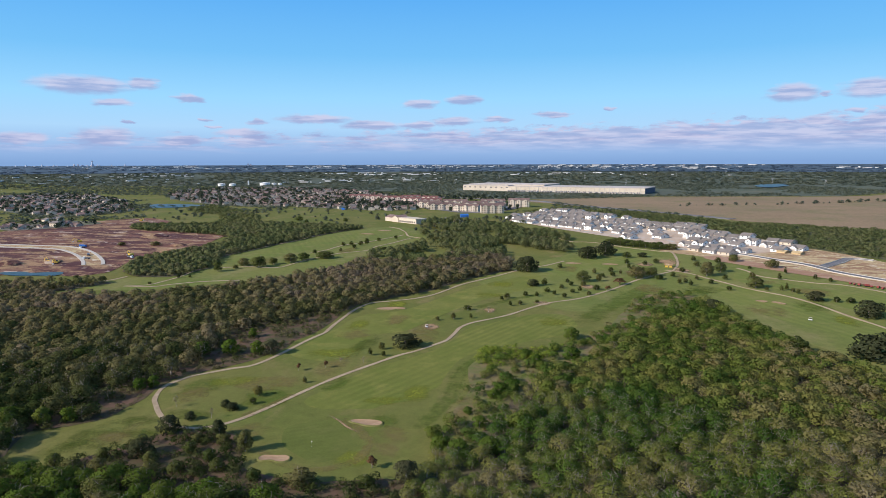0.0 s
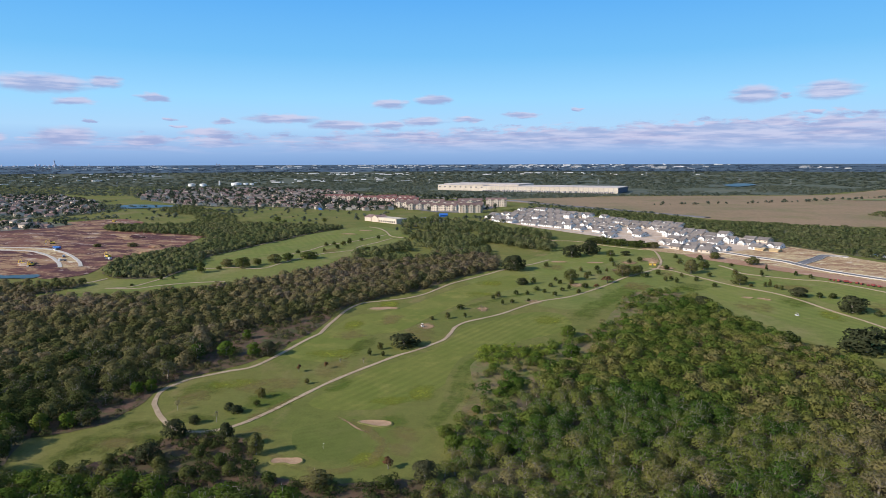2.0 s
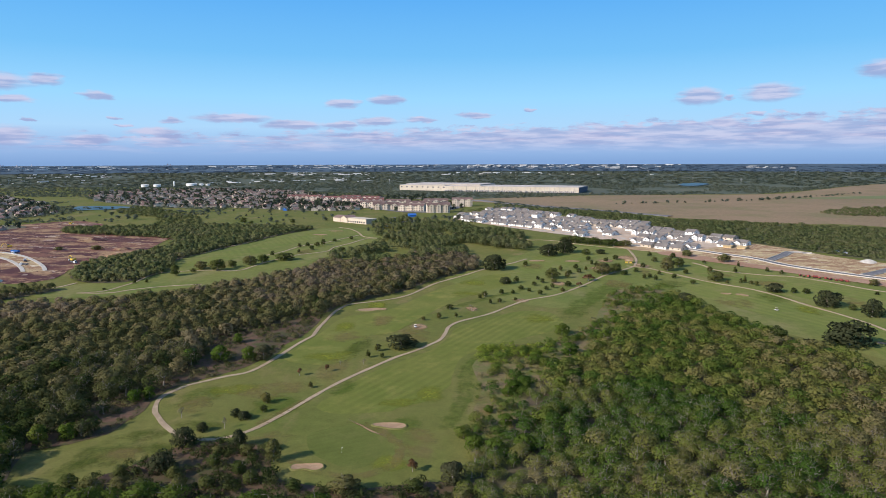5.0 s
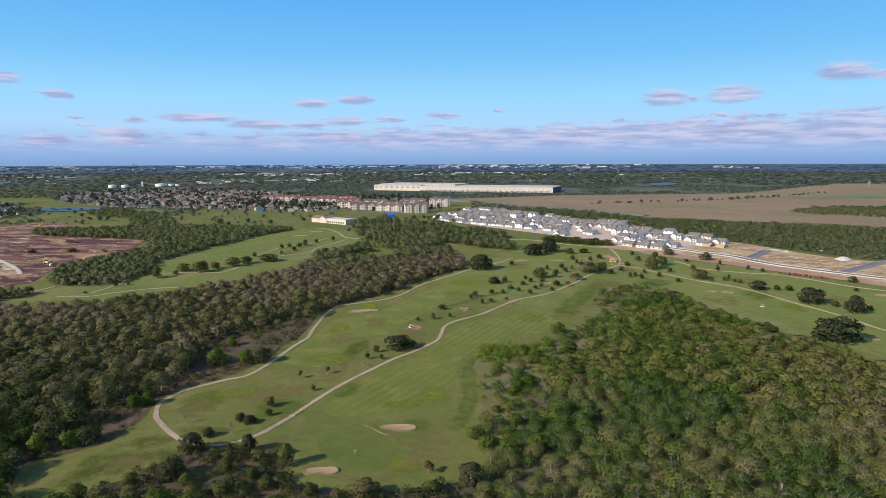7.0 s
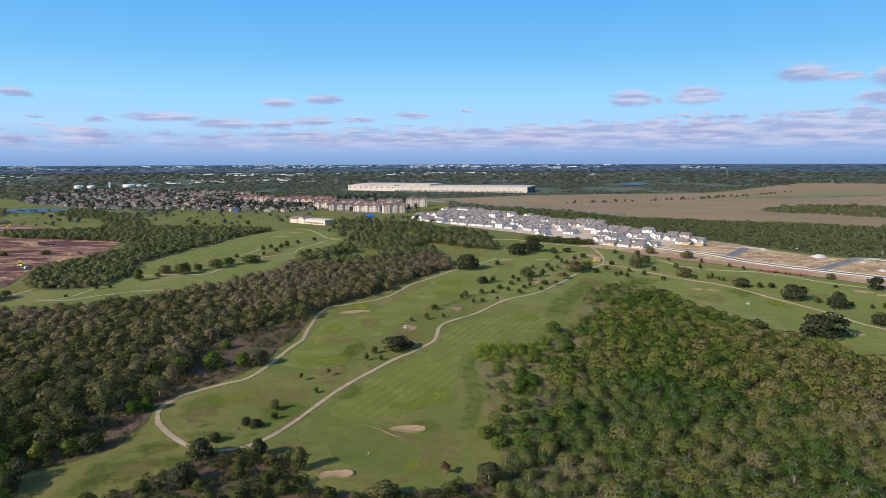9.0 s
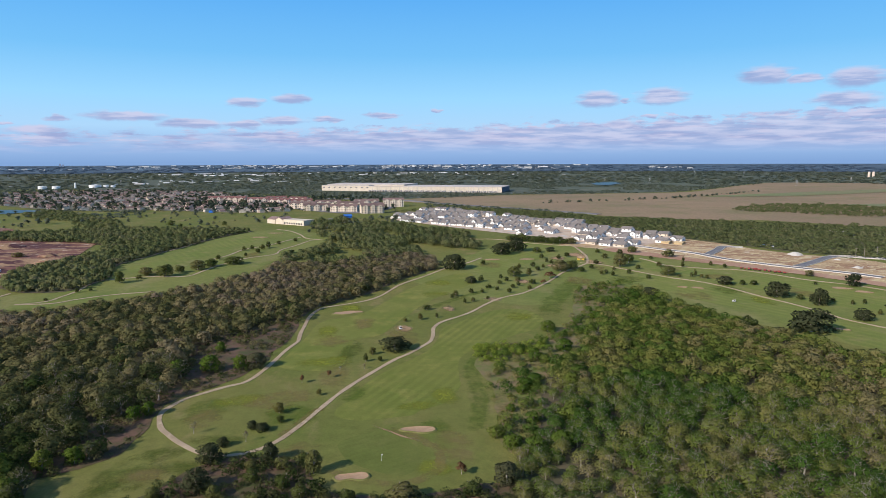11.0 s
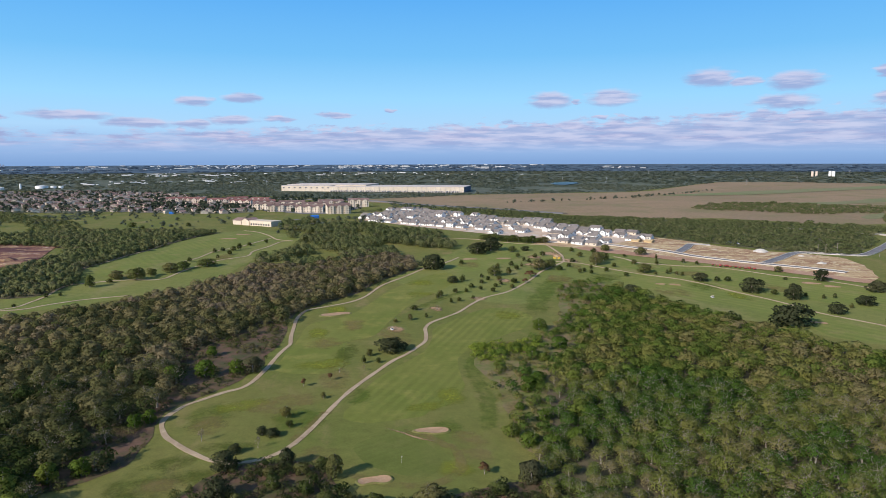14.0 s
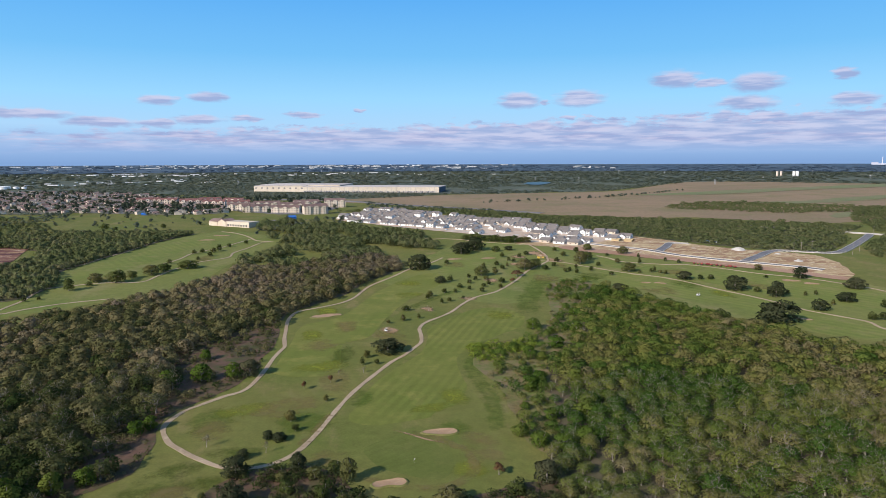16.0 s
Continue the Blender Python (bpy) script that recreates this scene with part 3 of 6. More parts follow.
FAIR_1 = [(21, 329), (8, 310), (6, 290), (5, 271), (2, 263), (-4, 254), (-13, 248), (-17, 243), (-30, 239), (-41, 240), (-46, 247), (-42, 260),
          (-34, 281), (-23, 300), (-7, 323), (-1, 342), (4, 365), (17, 383), (39, 407), (57, 409), (64, 394), (65, 381), (58, 364), (44, 350), (28, 337)]
FAIR_2 = [(-77, 304), (-76, 321), (-71, 352), (-67, 383), (-59, 393), (-43, 405), (-28, 442), (-14, 478), (16, 524), (39, 536), (33, 492), (3, 443),
          (-17, 394), (-31, 355), (-45, 344), (-47, 305), (-59, 296)]
FAIR_E = [(182, 521), (203, 474), (217, 442), (232, 413), (239, 378), (237, 350), (250, 310), (235, 300), (214, 314), (213, 344), (205, 388), (184, 418),
          (170, 461), (167, 500)]
FAIR_E2 = [(198, 569), (227, 523), (266, 495), (288, 474), (320, 420), (330, 370), (290, 350), (265, 395), (248, 417), (236, 450), (215, 494), (190, 532)]
FAIR_W = [(-251, 565), (-245, 612), (-227, 688), (-205, 786), (-184, 817), (-164, 786), (-185, 712), (-200, 642), (-215, 591), (-230, 552)]
FAIR_N = [(40, 540), (60, 600), (75, 640), (120, 690), (140, 650), (110, 600), (70, 545)]
GREEN_1 = [(-36, 226), (-28, 230), (-22, 225), (-17, 218), (-14, 210), (-15, 202), (-19, 196), (-25, 197), (-34, 203), (-39, 209), (-42, 220)]
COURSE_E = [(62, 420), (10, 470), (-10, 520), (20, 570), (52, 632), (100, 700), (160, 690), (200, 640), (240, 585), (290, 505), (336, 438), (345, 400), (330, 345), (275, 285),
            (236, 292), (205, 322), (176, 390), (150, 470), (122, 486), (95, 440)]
COURSE_W = [(-300, 440), (-262, 520), (-262, 600), (-236, 710), (-205, 830), (-150, 850), (-100, 760), (-112, 690), (-135, 600), (-150, 530), (-200, 470), (-260, 430)]
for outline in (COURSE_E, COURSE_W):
    patch("mown_rough", outline, BRIGHTENED_ROUGH, 0.03, "mown rough grass between the fairways, brightened in colour", "rough", 4)
for outline, turf in ((FAIR_1, TURF), (FAIR_2, TURF_2), (FAIR_E, TURF_E), (FAIR_E2, TURF_E), (FAIR_W, TURF_E), (FAIR_N, TURF_E)):
    patch("fairway", outline, turf, 0.035 if outline is FAIR_1 else 0.07, "mown green fairway with pale roller bands", "fairway", 1.0)
patch("putting_green", GREEN_1, GREEN_TURF, 0.03, "smooth close-mown putting green", "green", 0.4, 10)
patch("pond", [(-719, 1127), (-749, 1185), (-725, 1206), (-671, 1198), (-630, 1176), (-640, 1140), (-660, 1118), (-690, 1104)], WATER, 0.2, "still blue pond among grass", "pond", 4)
patch("pond", [(630, 2184), (687, 2266), (733, 2260), (724, 2174), (644, 2063), (621, 2104)], WATER, 0.3, "still blue pond in far scrub", "pond", 8)
patch("pond", [(-402, 464), (-390, 472), (-374, 470), (-356, 478), (-348, 470), (-352, 462), (-366, 460), (-380, 456), (-394, 458)], WATER, 0.25, "muddy blue pool beside the dirt site", "pond", 2)

LOOP = [(147, 571), (131, 551), (114, 530), (98, 502), (82, 478), (67, 458), (49, 443), (36, 424), (24, 403), (14, 391), (4, 380), (-1, 368), (-2, 356),
        (-4, 342), (-9, 332), (-16, 320), (-23, 311), (-32, 295), (-40, 280), (-46, 267), (-52, 251), (-57, 237), (-64, 222), (-73, 214), (-85, 214),
        (-96, 223), (-103, 231), (-108, 238), (-112, 251), (-108, 264), (-103, 270), (-95, 278), (-87, 285), (-82, 304), (-78, 329), (-74, 345)]
LOOP_2 = [(-74, 345), (-75, 362), (-75, 377), (-75, 397), (-73, 413), (-69, 423), (-57, 431), (-43, 442), (-33, 458), (-25, 482), (-17, 500), (2, 529),
          (16, 553), (28, 571), (42, 584), (57, 608)]
PATHS = [LOOP, LOOP_2,
         [(141, 574), (157, 563), (167, 545), (176, 530), (186, 512), (196, 499), (208, 486), (215, 474), (221, 459), (228, 434), (236, 410), (241, 385),
          (243, 365), (253, 342), (257, 330), (253, 315), (262, 290)],
         [(202, 590), (207, 575), (210, 555), (226, 542), (244, 531), (260, 526), (277, 505), (292, 479), (309, 461), (320, 445), (328, 426), (335, 405), (334, 380)],
         [(147, 571), (157, 610), (162, 675), (154, 678), (132, 694), (116, 708), (100, 728), (82, 739), (64, 741), (45, 778), (25, 780), (-2, 787)],
         [(-270, 585), (-263, 605), (-257, 629), (-252, 659), (-242, 696), (-237, 738), (-228, 774), (-218, 810), (-203, 836)],
         [(-330, 425), (-310, 440), (-301, 452), (-295, 461), (-292, 475)],
         [(-271, 442), (-256, 450), (-252, 466), (-250, 482), (-251, 497), (-251, 514), (-245, 522), (-216, 535), (-190, 535), (-183, 558), (-178, 580),
          (-171, 599), (-161, 622), (-140, 644), (-139, 671), (-128, 704), (-118, 741), (-106, 746)],
         [(-106, 746), (-125, 761), (-138, 798), (-156, 836), (-175, 856)],
         [(-133, 771), (-146, 736), (-158, 704), (-176, 678), (-183, 639), (-192, 615)],
         [(-271, 442), (-249, 445), (-239, 456), (-221, 470), (-196, 480)]]
for line in PATHS:
    ribbon("cart_path", line, 1.95, CONCRETE, 0.12, "winding pale concrete cart path", "path", 0.3)
ribbon("site_road", [(-640, 585), (-560, 594), (-530, 597), (-489, 598), (-455, 597), (-427, 583), (-400, 563), (-371, 535), (-353, 513)], 17, TAN_SOIL, 0.2, "unpaved tan road bed across the dirt site", "road")
for off in (-8.5, 8.5):
    ribbon("kerb", [(-640, 585 + off), (-560, 594 + off), (-530, 597 + off), (-489, 598 + off), (-453 + off * 0.2, 597 + off), (-426 + off * 0.6, 583 + off * 0.8),
                    (-400 + off * 0.75, 563 + off * 0.6), (-371 + off * 0.8, 535 + off * 0.5), (-353 + off * 0.85, 513 + off * 0.4)], 3.2, PALE, 0.35, "fresh pale concrete kerb", "kerb")


def beside(pts, off):
    """The line moved sideways by off metres."""
    p, out = [Vector(q) for q in pts], []
    for i, q in enumerate(p):
        d = (p[min(i + 1, len(p) - 1)] - p[max(i - 1, 0)]).normalized()
        out.append((q.x - d.y * off, q.y + d.x * off))
    return out


STREETS = [[(160, 700), (215, 676), (245, 638), (264, 613), (275, 580), (292, 553), (311, 529), (338, 499), (352, 478)],
           [(270, 600), (295, 629), (312, 650), (328, 642)],
           [(313, 528), (343, 550), (380, 577), (404, 567), (429, 553), (478, 587), (530, 629), (575, 668)],
           [(590, 640), (575, 668), (545, 710), (500, 780)]]
for line in STREETS:
    ribbon("street", line, 7.5, ASPHALT, 0.2, "new grey asphalt street", "road")
    for off in (-4.0, 4.0):
        ribbon("kerb", beside(line, off), 0.5, PALE, 0.38, "pale concrete kerb", "kerb", 0.05)
ribbon("highway", [(-330, 1560), (-31, 1428), (84, 1283), (233, 1112), (300, 1030)], 14, ASPHALT, 0.3, "grey two-lane highway beyond the houses", "road")


def bunker(x, y, rx, ry, turn, kink, label, blobs=()):
    """A dished sand trap inside a raised turf lip."""
    root = tagged(new("sand_bunker"), label, "bunker", group="sand bunkers")
    root.location = (x, y, terrain(x, y))
    seg, rise = 44, 0.12 * max(1.0, math.hypot(x, y) / 300)
    rim, f = [], []
    for k in range(seg):
        a = 2 * math.pi * k / seg
        if blobs:
            r = 1.0
            while sum(q * q / ((r * math.cos(a) - u) ** 2 + (r * math.sin(a) - w) ** 2 + 1e-6) for u, w, q in blobs) > 1.25 and r < 20:
                r += 0.1
            p = Vector((r * math.cos(a), r * math.sin(a)))
        else:
            r = 1 + kink * math.cos(2 * a + 0.6) + 0.10 * math.sin(3 * a + x)
            p = Vector((rx * r * math.cos(a), ry * r * math.sin(a) + kink * ry * math.cos(a) * 0.8))
        p.rotate(Matrix.Rotation(radians(turn), 2))
        rim.append(p)

    def ring(s, z):
        return [(p.x * s, p.y * s, z + rise + terrain(x + p.x * s, y + p.y * s) - terrain(x, y)) for p in rim]
    sand = ring(1.0, 0.30) + ring(0.85, 0.16) + ring(0.5, 0.12) + [(0, 0, 0.12 + rise)]
    for i in range(2):
        f += [(i * seg + k, i * seg + (k + 1) % seg, (i + 1) * seg + (k + 1) % seg, (i + 1) * seg + k) for k in range(seg)]
    f += [(2 * seg + k, 2 * seg + (k + 1) % seg, 3 * seg) for k in range(seg)]
    part("sand", mesh_of("sand", sand, f, SAND, True), None, root)
    lip = ring(1.0, 0.31) + ring(1.05, 0.40) + ring(1.2, -0.2 - rise)
    f = []
    for i in range(2):
        f += [(i * seg + (k + 1) % seg, i * seg + k, (i + 1) * seg + k, (i + 1) * seg + (k + 1) % seg) for k in range(seg)]
    part("lip", mesh_of("lip", lip, f, LIP, True), None, root, "low turf lip, dry in places")


def part(name, data, mat, parent, label=""):
    """Links a bmesh or mesh as one part under a thing."""
    if isinstance(data, bmesh.types.BMesh):
        me = bpy.data.meshes.new(name)
        data.to_mesh(me)
        data.free()
        me.materials.append(mat)
    else:
        me = data
    ob = new(name, me)
    ob.parent = parent
    return tagged(ob, label) if label else ob


bunker(-35.8, 195.5, 5.0, 2.9, 12, 0.30, "kidney-shaped tan sand bunker beside the green", ((-3.4, 0.4, 1.9), (-0.6, 0.5, 1.2), (2.6, -0.4, 2.5)))
bunker(-13.9, 229.0, 5.6, 2.7, -4, 0.10, "oval tan sand bunker above the green")
bunker(-52.0, 407.0, 9.6, 5.2, 6, 0.26, "long pale sand bunker in the fairway", ((-6.5, -0.8, 2.7), (-1.2, -0.6, 3.4), (2.0, 1.2, 2.4), (6.5, 0.6, 2.2)))
bunker(197.6, 462.0, 4.6, 4.0, -20, 0.15, "pale sand bunker in the far fairway", ((-2.2, 0.8, 2.4), (1.9, -1.0, 2.2)))
bunker(188, 466, 3.2, 2.6, -20, 0.10, "small shallow sand bunker")
bunker(225, 343, 5.0, 3.4, -25, 0.15, "pale sand bunker below the oak", ((-2.6, 0.6, 2.2), (1.8, -0.5, 2.2)))
bunker(297, 447, 6.0, 4.0, -30, 0.1, "broad sand bunker near the dirt strip")
bunker(304, 434, 5.0, 3.5, -30, 0.1, "broad sand bunker near the dirt strip")
bunker(-169, 810, 8, 5, 0, 0.1, "far sand bunker in the west fairway")
bunker(-179, 770, 8, 5, 0, 0.1, "far sand bunker in the west fairway")
bunker(65, 596, 6, 4, 0, 0.15, "shallow sand bunker by the oaks")
bunker(97, 595, 6, 4, 0, 0.15, "shallow sand bunker by the oaks")


def spot(name, pts, mat, label, lift=0.11, rim=0.45):
    """A patch of turf whose cover thins towards its rim."""
    ring = spline(pts, True, 4)
    c = sum(ring, Vector((0, 0))) / len(ring)
    v, f, e = [], [], []
    n = len(ring)
    for s, k in ((1.0, 0.0), (1 - rim, 0.8), (0.3, 1.0)):
        for q in ring:
            p = c + (q - c) * s
            v.append((p.x, p.y, terrain(p.x, p.y) + lift * max(1.0, p.length / 300)))
            e.append(k)
    for i in range(2):
        f += [(i * n + j, i * n + (j + 1) % n, (i + 1) * n + (j + 1) % n, (i + 1) * n + j) for j in range(n)]
    f.append(tuple(2 * n + j for j in range(n)))
    me = mesh_of(name, v, f, mat)
    me.attributes.new("edge", "FLOAT", "POINT").data.foreach_set("value", e)
    ob = new(name, me)
    return tagged(ob, label, "turf", kind="structure")


def band(name, pts, width, mat, label, lift=0.12):
    """A strip of turf that thins towards both sides."""
    line = spline(pts, False, 5)
    v, f, e = [], [], []
    for i, q in enumerate(line):
        d = (line[min(i + 1, len(line) - 1)] - line[max(i - 1, 0)]).normalized()
        side = Vector((-d.y, d.x)) * width
        end = min(i, len(line) - 1 - i, 4) / 4
        for s, k in ((-1, 0.0), (-0.4, 0.9), (0.4, 0.9), (1, 0.0)):
            p = q + side * s * 0.5
            v.append((p.x, p.y, terrain(p.x, p.y) + lift * max(1.0, p.length / 300)))
            e.append(k * end)
    for i in range(len(line) - 1):
        f += [(4 * i + k, 4 * i + k + 1, 4 * i + k + 5, 4 * i + k + 4) for k in range(3)]
    me = mesh_of(name, v, f, mat)
    me.attributes.new("edge", "FLOAT", "POINT").data.foreach_set("value", e)
    return tagged(new(name, me), label, "turf", kind="structure")


def oval(x, y, rx, ry, turn=0):
    a = radians(turn)
    return [(x + rx * math.cos(t) * math.cos(a) - ry * math.sin(t) * math.sin(a), y + rx * math.cos(t) * math.sin(a) + ry * math.sin(t) * math.cos(a))
            for t in [2 * math.pi * k / 9 for k in range(9)]]


band("worn_collar", [(-46, 205), (-38, 196), (-27, 191), (-17, 191), (-9, 199), (-8, 210), (-13, 220), (-22, 229), (-31, 234)], 7, WORN, "dry brown worn collar round the green")
band("worn_track", [(-31, 234), (-25, 229), (-20, 224), (-14, 220)], 1.6, WORN_EARTH, "bare trodden track beside the green")
band("worn_track", [(-70, 219), (-60, 232), (-54, 247), (-46, 262)], 7, WORN, "dry trodden turf beside the path")
for x, y, rx, ry, t in ((-18, 368, 7, 10, 0), (11, 414, 5, 10, 0), (44, 440, 8, 9, 0), (150, 617, 14, 20, 0), (154, 575, 10, 16, 30), (118, 560, 16, 12, 0), (75, 500, 8, 10, 0), (128, 600, 10, 14, 0)):
    spot("bare_patch", oval(x, y, rx, ry, t), WORN_EARTH, "bare reddish earth showing through grass")
for x, y, rx, ry, t in ((-70, 262, 22, 14, 30), (-95, 245, 10, 16, 0), (-50, 290, 10, 22, 0), (-55, 215, 12, 10, 0), (-3, 215, 10, 18, 10), (20, 245, 6, 30, 0), (-55, 345, 14, 16, 0), (-20, 350, 14, 24, 0),
                        (35, 330, 22, 8, 20), (120, 500, 16, 24, 0), (185, 440, 18, 24, 0), (230, 500, 20, 20, 0), (262, 440, 14, 24, 0), (-100, 200, 12, 8, 0), (-215, 560, 16, 30, 0), (-160, 640, 12, 30, 0),
                        (150, 545, 10, 20, 0), (210, 530, 12, 12, 0), (-42, 380, 10, 20, 0), (60, 570, 14, 20, 0)):
    spot("dry_patch", oval(x, y, rx, ry, t), WORN, "yellowed dry patch in the turf")
for x, y, rx, ry, t in ((-56, 310, 18, 10, 10), (-2, 262, 8, 14, 0), (-14, 252, 12, 6, 15), (52, 390, 12, 14, 0), (-52, 420, 10, 16, 0), (10, 500, 14, 16, 0), (-60, 365, 8, 18, 0), (5, 460, 14, 14, 0), (-10, 200, 8, 8, 0),
                        (-85, 262, 14, 8, 20), (222, 420, 9, 20, 0)):
    spot("bright_turf", oval(x, y, rx, ry, t), LUSH_TURF, "bright yellow-green patch of turf")
# The south-west spots darken the dim near corner by colour.
for x, y, rx, ry, t in ((-85, 225, 14, 8, 0), (-105, 200, 16, 16, 30), (-100, 215, 14, 8, 20), (-110, 190, 14, 8, 40), (-92, 205, 10, 8, 0), (-45, 325, 8, 26, -10), (110, 440, 14, 18, 0), (-130, 214, 20, 6, 20), (160, 500, 18, 20, 0)):
    spot("deep_turf", oval(x, y, rx, ry, t), DARKENED_TURF, "deep green turf, partly shade put into the colour", 0.09)
band("vivid_turf", [(26, 324), (17, 312), (12, 290), (12, 262), (9, 240), (4, 222)], 12, VIVID_TURF, "vivid green rough beside the fairway", 0.09)
band("vivid_turf", [(66, 372), (76, 410), (92, 450), (112, 488), (138, 512)], 26, VIVID_TURF, "vivid green rough beside the fairway", 0.09)
band("vivid_turf", [(-8, 410), (10, 432), (34, 462), (58, 492)], 10, VIVID_TURF, "vivid green rough beside the fairway", 0.09)
for x, y, rx, ry, t in ((-96, 252, 12, 18, 0), (-62, 246, 14, 16, 20), (-40, 268, 8, 14, 0), (150, 490, 14, 22, 0), (215, 455, 16, 20, 0), (-8, 232, 8, 9, 0)):
    spot("vivid_turf", oval(x, y, rx, ry, t), VIVID_TURF, "vivid green patch of turf", 0.09)
# ------------------------------------------------------------------ trees and woods


def tube(pts, radii, sides):
    """A tapered bent tube as vertices and triangles."""
    v, f = [], []
    for i, p in enumerate(pts):
        d = (pts[min(i + 1, len(pts) - 1)] - pts[max(i - 1, 0)]).normalized()
        u = d.orthogonal().normalized()
        w = d.cross(u)
        for k in range(sides):
            a = 2 * math.pi * k / sides
            v.append(p + (u * math.cos(a) + w * math.sin(a)) * radii[i])
    for i in range(len(pts) - 1):
        for k in range(sides):
            a, b = i * sides + k, i * sides + (k + 1) % sides
            f += [(a, b, b + sides), (a, b + sides, a + sides)]
    return np.array([tuple(q) for q in v]), np.array(f)


def joined(pieces):
    v, f, n = [], [], 0
    for a, b in pieces:
        v.append(a)
        f.append(b + n)
        n += len(a)
    return np.concatenate(v), np.concatenate(f)


def tree_shape(seed, leaves, leaf, h=7.0, w=7.0, lobes=8, base=0.28, twigs=0, limb_sides=3, flat=0.75, trunk=True, skirt=3, dome=0.0):
    """Leaf triangles round several lobes, and the wood: trunk, limbs and bare twigs. Metres, standing on z = 0."""
    rng = np.random.default_rng(seed)
    ang = np.arange(lobes) * 2.399 + rng.uniform(0, 6)
    rad = np.sqrt((np.arange(lobes) + 0.4) / lobes) * w * 0.34 * rng.uniform(0.8, 1.2, lobes)
    cz = h * (base + (1 - base) * (0.70 - 0.42 * (rad / (w * 0.4)) ** 1.6 + rng.uniform(-0.10, 0.10, lobes)))
    cen = np.stack([rad * np.cos(ang), rad * np.sin(ang), cz], 1)
    size = w * rng.uniform(0.17, 0.27, lobes)
    if skirt:
        a = np.arange(skirt) * 6.283 / skirt + rng.uniform(0, 6)
        low = np.stack([np.cos(a) * w * 0.27, np.sin(a) * w * 0.27, h * (base + 0.16) + 0 * a], 1)
        cen, size, lobes = np.concatenate([cen, low]), np.concatenate([size, w * rng.uniform(0.17, 0.23, skirt)]), lobes + skirt
    pick = rng.choice(lobes, leaves, p=size ** 2 / (size ** 2).sum())
    d = rng.normal(size=(leaves, 3))
    d[:, 2] = d[:, 2] * 0.8 + 0.42
    d /= np.linalg.norm(d, axis=1)[:, None]
    r = size[pick] * rng.uniform(0.82, 1.08, leaves)
    p = cen[pick] + d * r[:, None] * (1, 1, flat)
    if dome:
        # part of the leaves lie on one uneven dome that closes the crown
        k = rng.uniform(size=leaves) < dome
        e = d[k] * (1, 1, 0.8) + (0, 0, 0.25)
        e /= np.linalg.norm(e, axis=1)[:, None]
        dent = 1 + 0.10 * np.sin(e[:, 0] * 5 + seed) * np.sin(e[:, 1] * 5 + 2 * seed) + 0.06 * np.sin(e[:, 2] * 9 + seed)
        p[k] = e * (np.array([w * 0.43, w * 0.43, h * (1 - base) * 0.46]) * (dent * rng.uniform(0.90, 1.04, k.sum()))[:, None]) + (0, 0, h * (base + (1 - base) * 0.46))
        d[k] = e
    nrm = d + rng.normal(size=(leaves, 3)) * 0.5
    nrm /= np.linalg.norm(nrm, axis=1)[:, None]
    u = np.cross(nrm, rng.normal(size=(leaves, 3)))
    u /= np.linalg.norm(u, axis=1)[:, None]
    t = np.cross(nrm, u)
    s = leaf * rng.uniform(0.6, 1.35, leaves)[:, None]
    tri = np.stack([p + u * s, p - u * s * 0.6 + t * s * rng.uniform(0.6, 1.0, (leaves, 1)), p - u * s * 0.5 - t * s * rng.uniform(0.6, 1.0, (leaves, 1))], 1)
    tri[:, :, 2] = np.clip(tri[:, :, 2], 0.15, h)
    lv, lf = tri.reshape(-1, 3), np.arange(leaves * 3).reshape(-1, 3)
    # leaves catch the light with the rounding of their clump
    whole = (p - (0, 0, h * 0.4)) / (w * 0.5, w * 0.5, h * 0.6)
    soft = d * 0.45 + whole * 1.1 + rng.normal(size=(leaves, 3)) * 0.15
    soft /= np.linalg.norm(soft, axis=1)[:, None]
    ln = np.repeat(soft, 3, axis=0)
    if not trunk:
        return lv, lf, None, None, ln
    top = Vector((rng.uniform(-0.3, 0.3), rng.uniform(-0.3, 0.3), h * 0.42))
    pieces = [tube([Vector((0, 0, -0.3)), Vector((0.1, 0, h * 0.15)), top * 0.7, top], [w * 0.05, w * 0.036, w * 0.03, w * 0.024], limb_sides + 2)]
    for c in cen[:8]:
        e = Vector(c)
        mid = top.lerp(e, 0.5) + Vector(rng.normal(size=3)) * 0.25
        pieces.append(tube([top * 0.8, mid, e], [w * 0.018, w * 0.012, w * 0.005], limb_sides))
    for k in range(twigs):
        i = rng.integers(min(8, lobes))
        e = Vector(cen[i])
        o = Vector(rng.normal(size=3))
        o.z = abs(o.z) + 0.3
        o.normalize()
        end = e + o * size[i] * 1.25
        pieces.append(tube([e, e.lerp(end, 0.5) + Vector(rng.normal(size=3)) * 0.15, end], [0.055, 0.045, 0.025], 3))
    wv, wf = joined(pieces)
    return lv, lf, wv, wf, ln


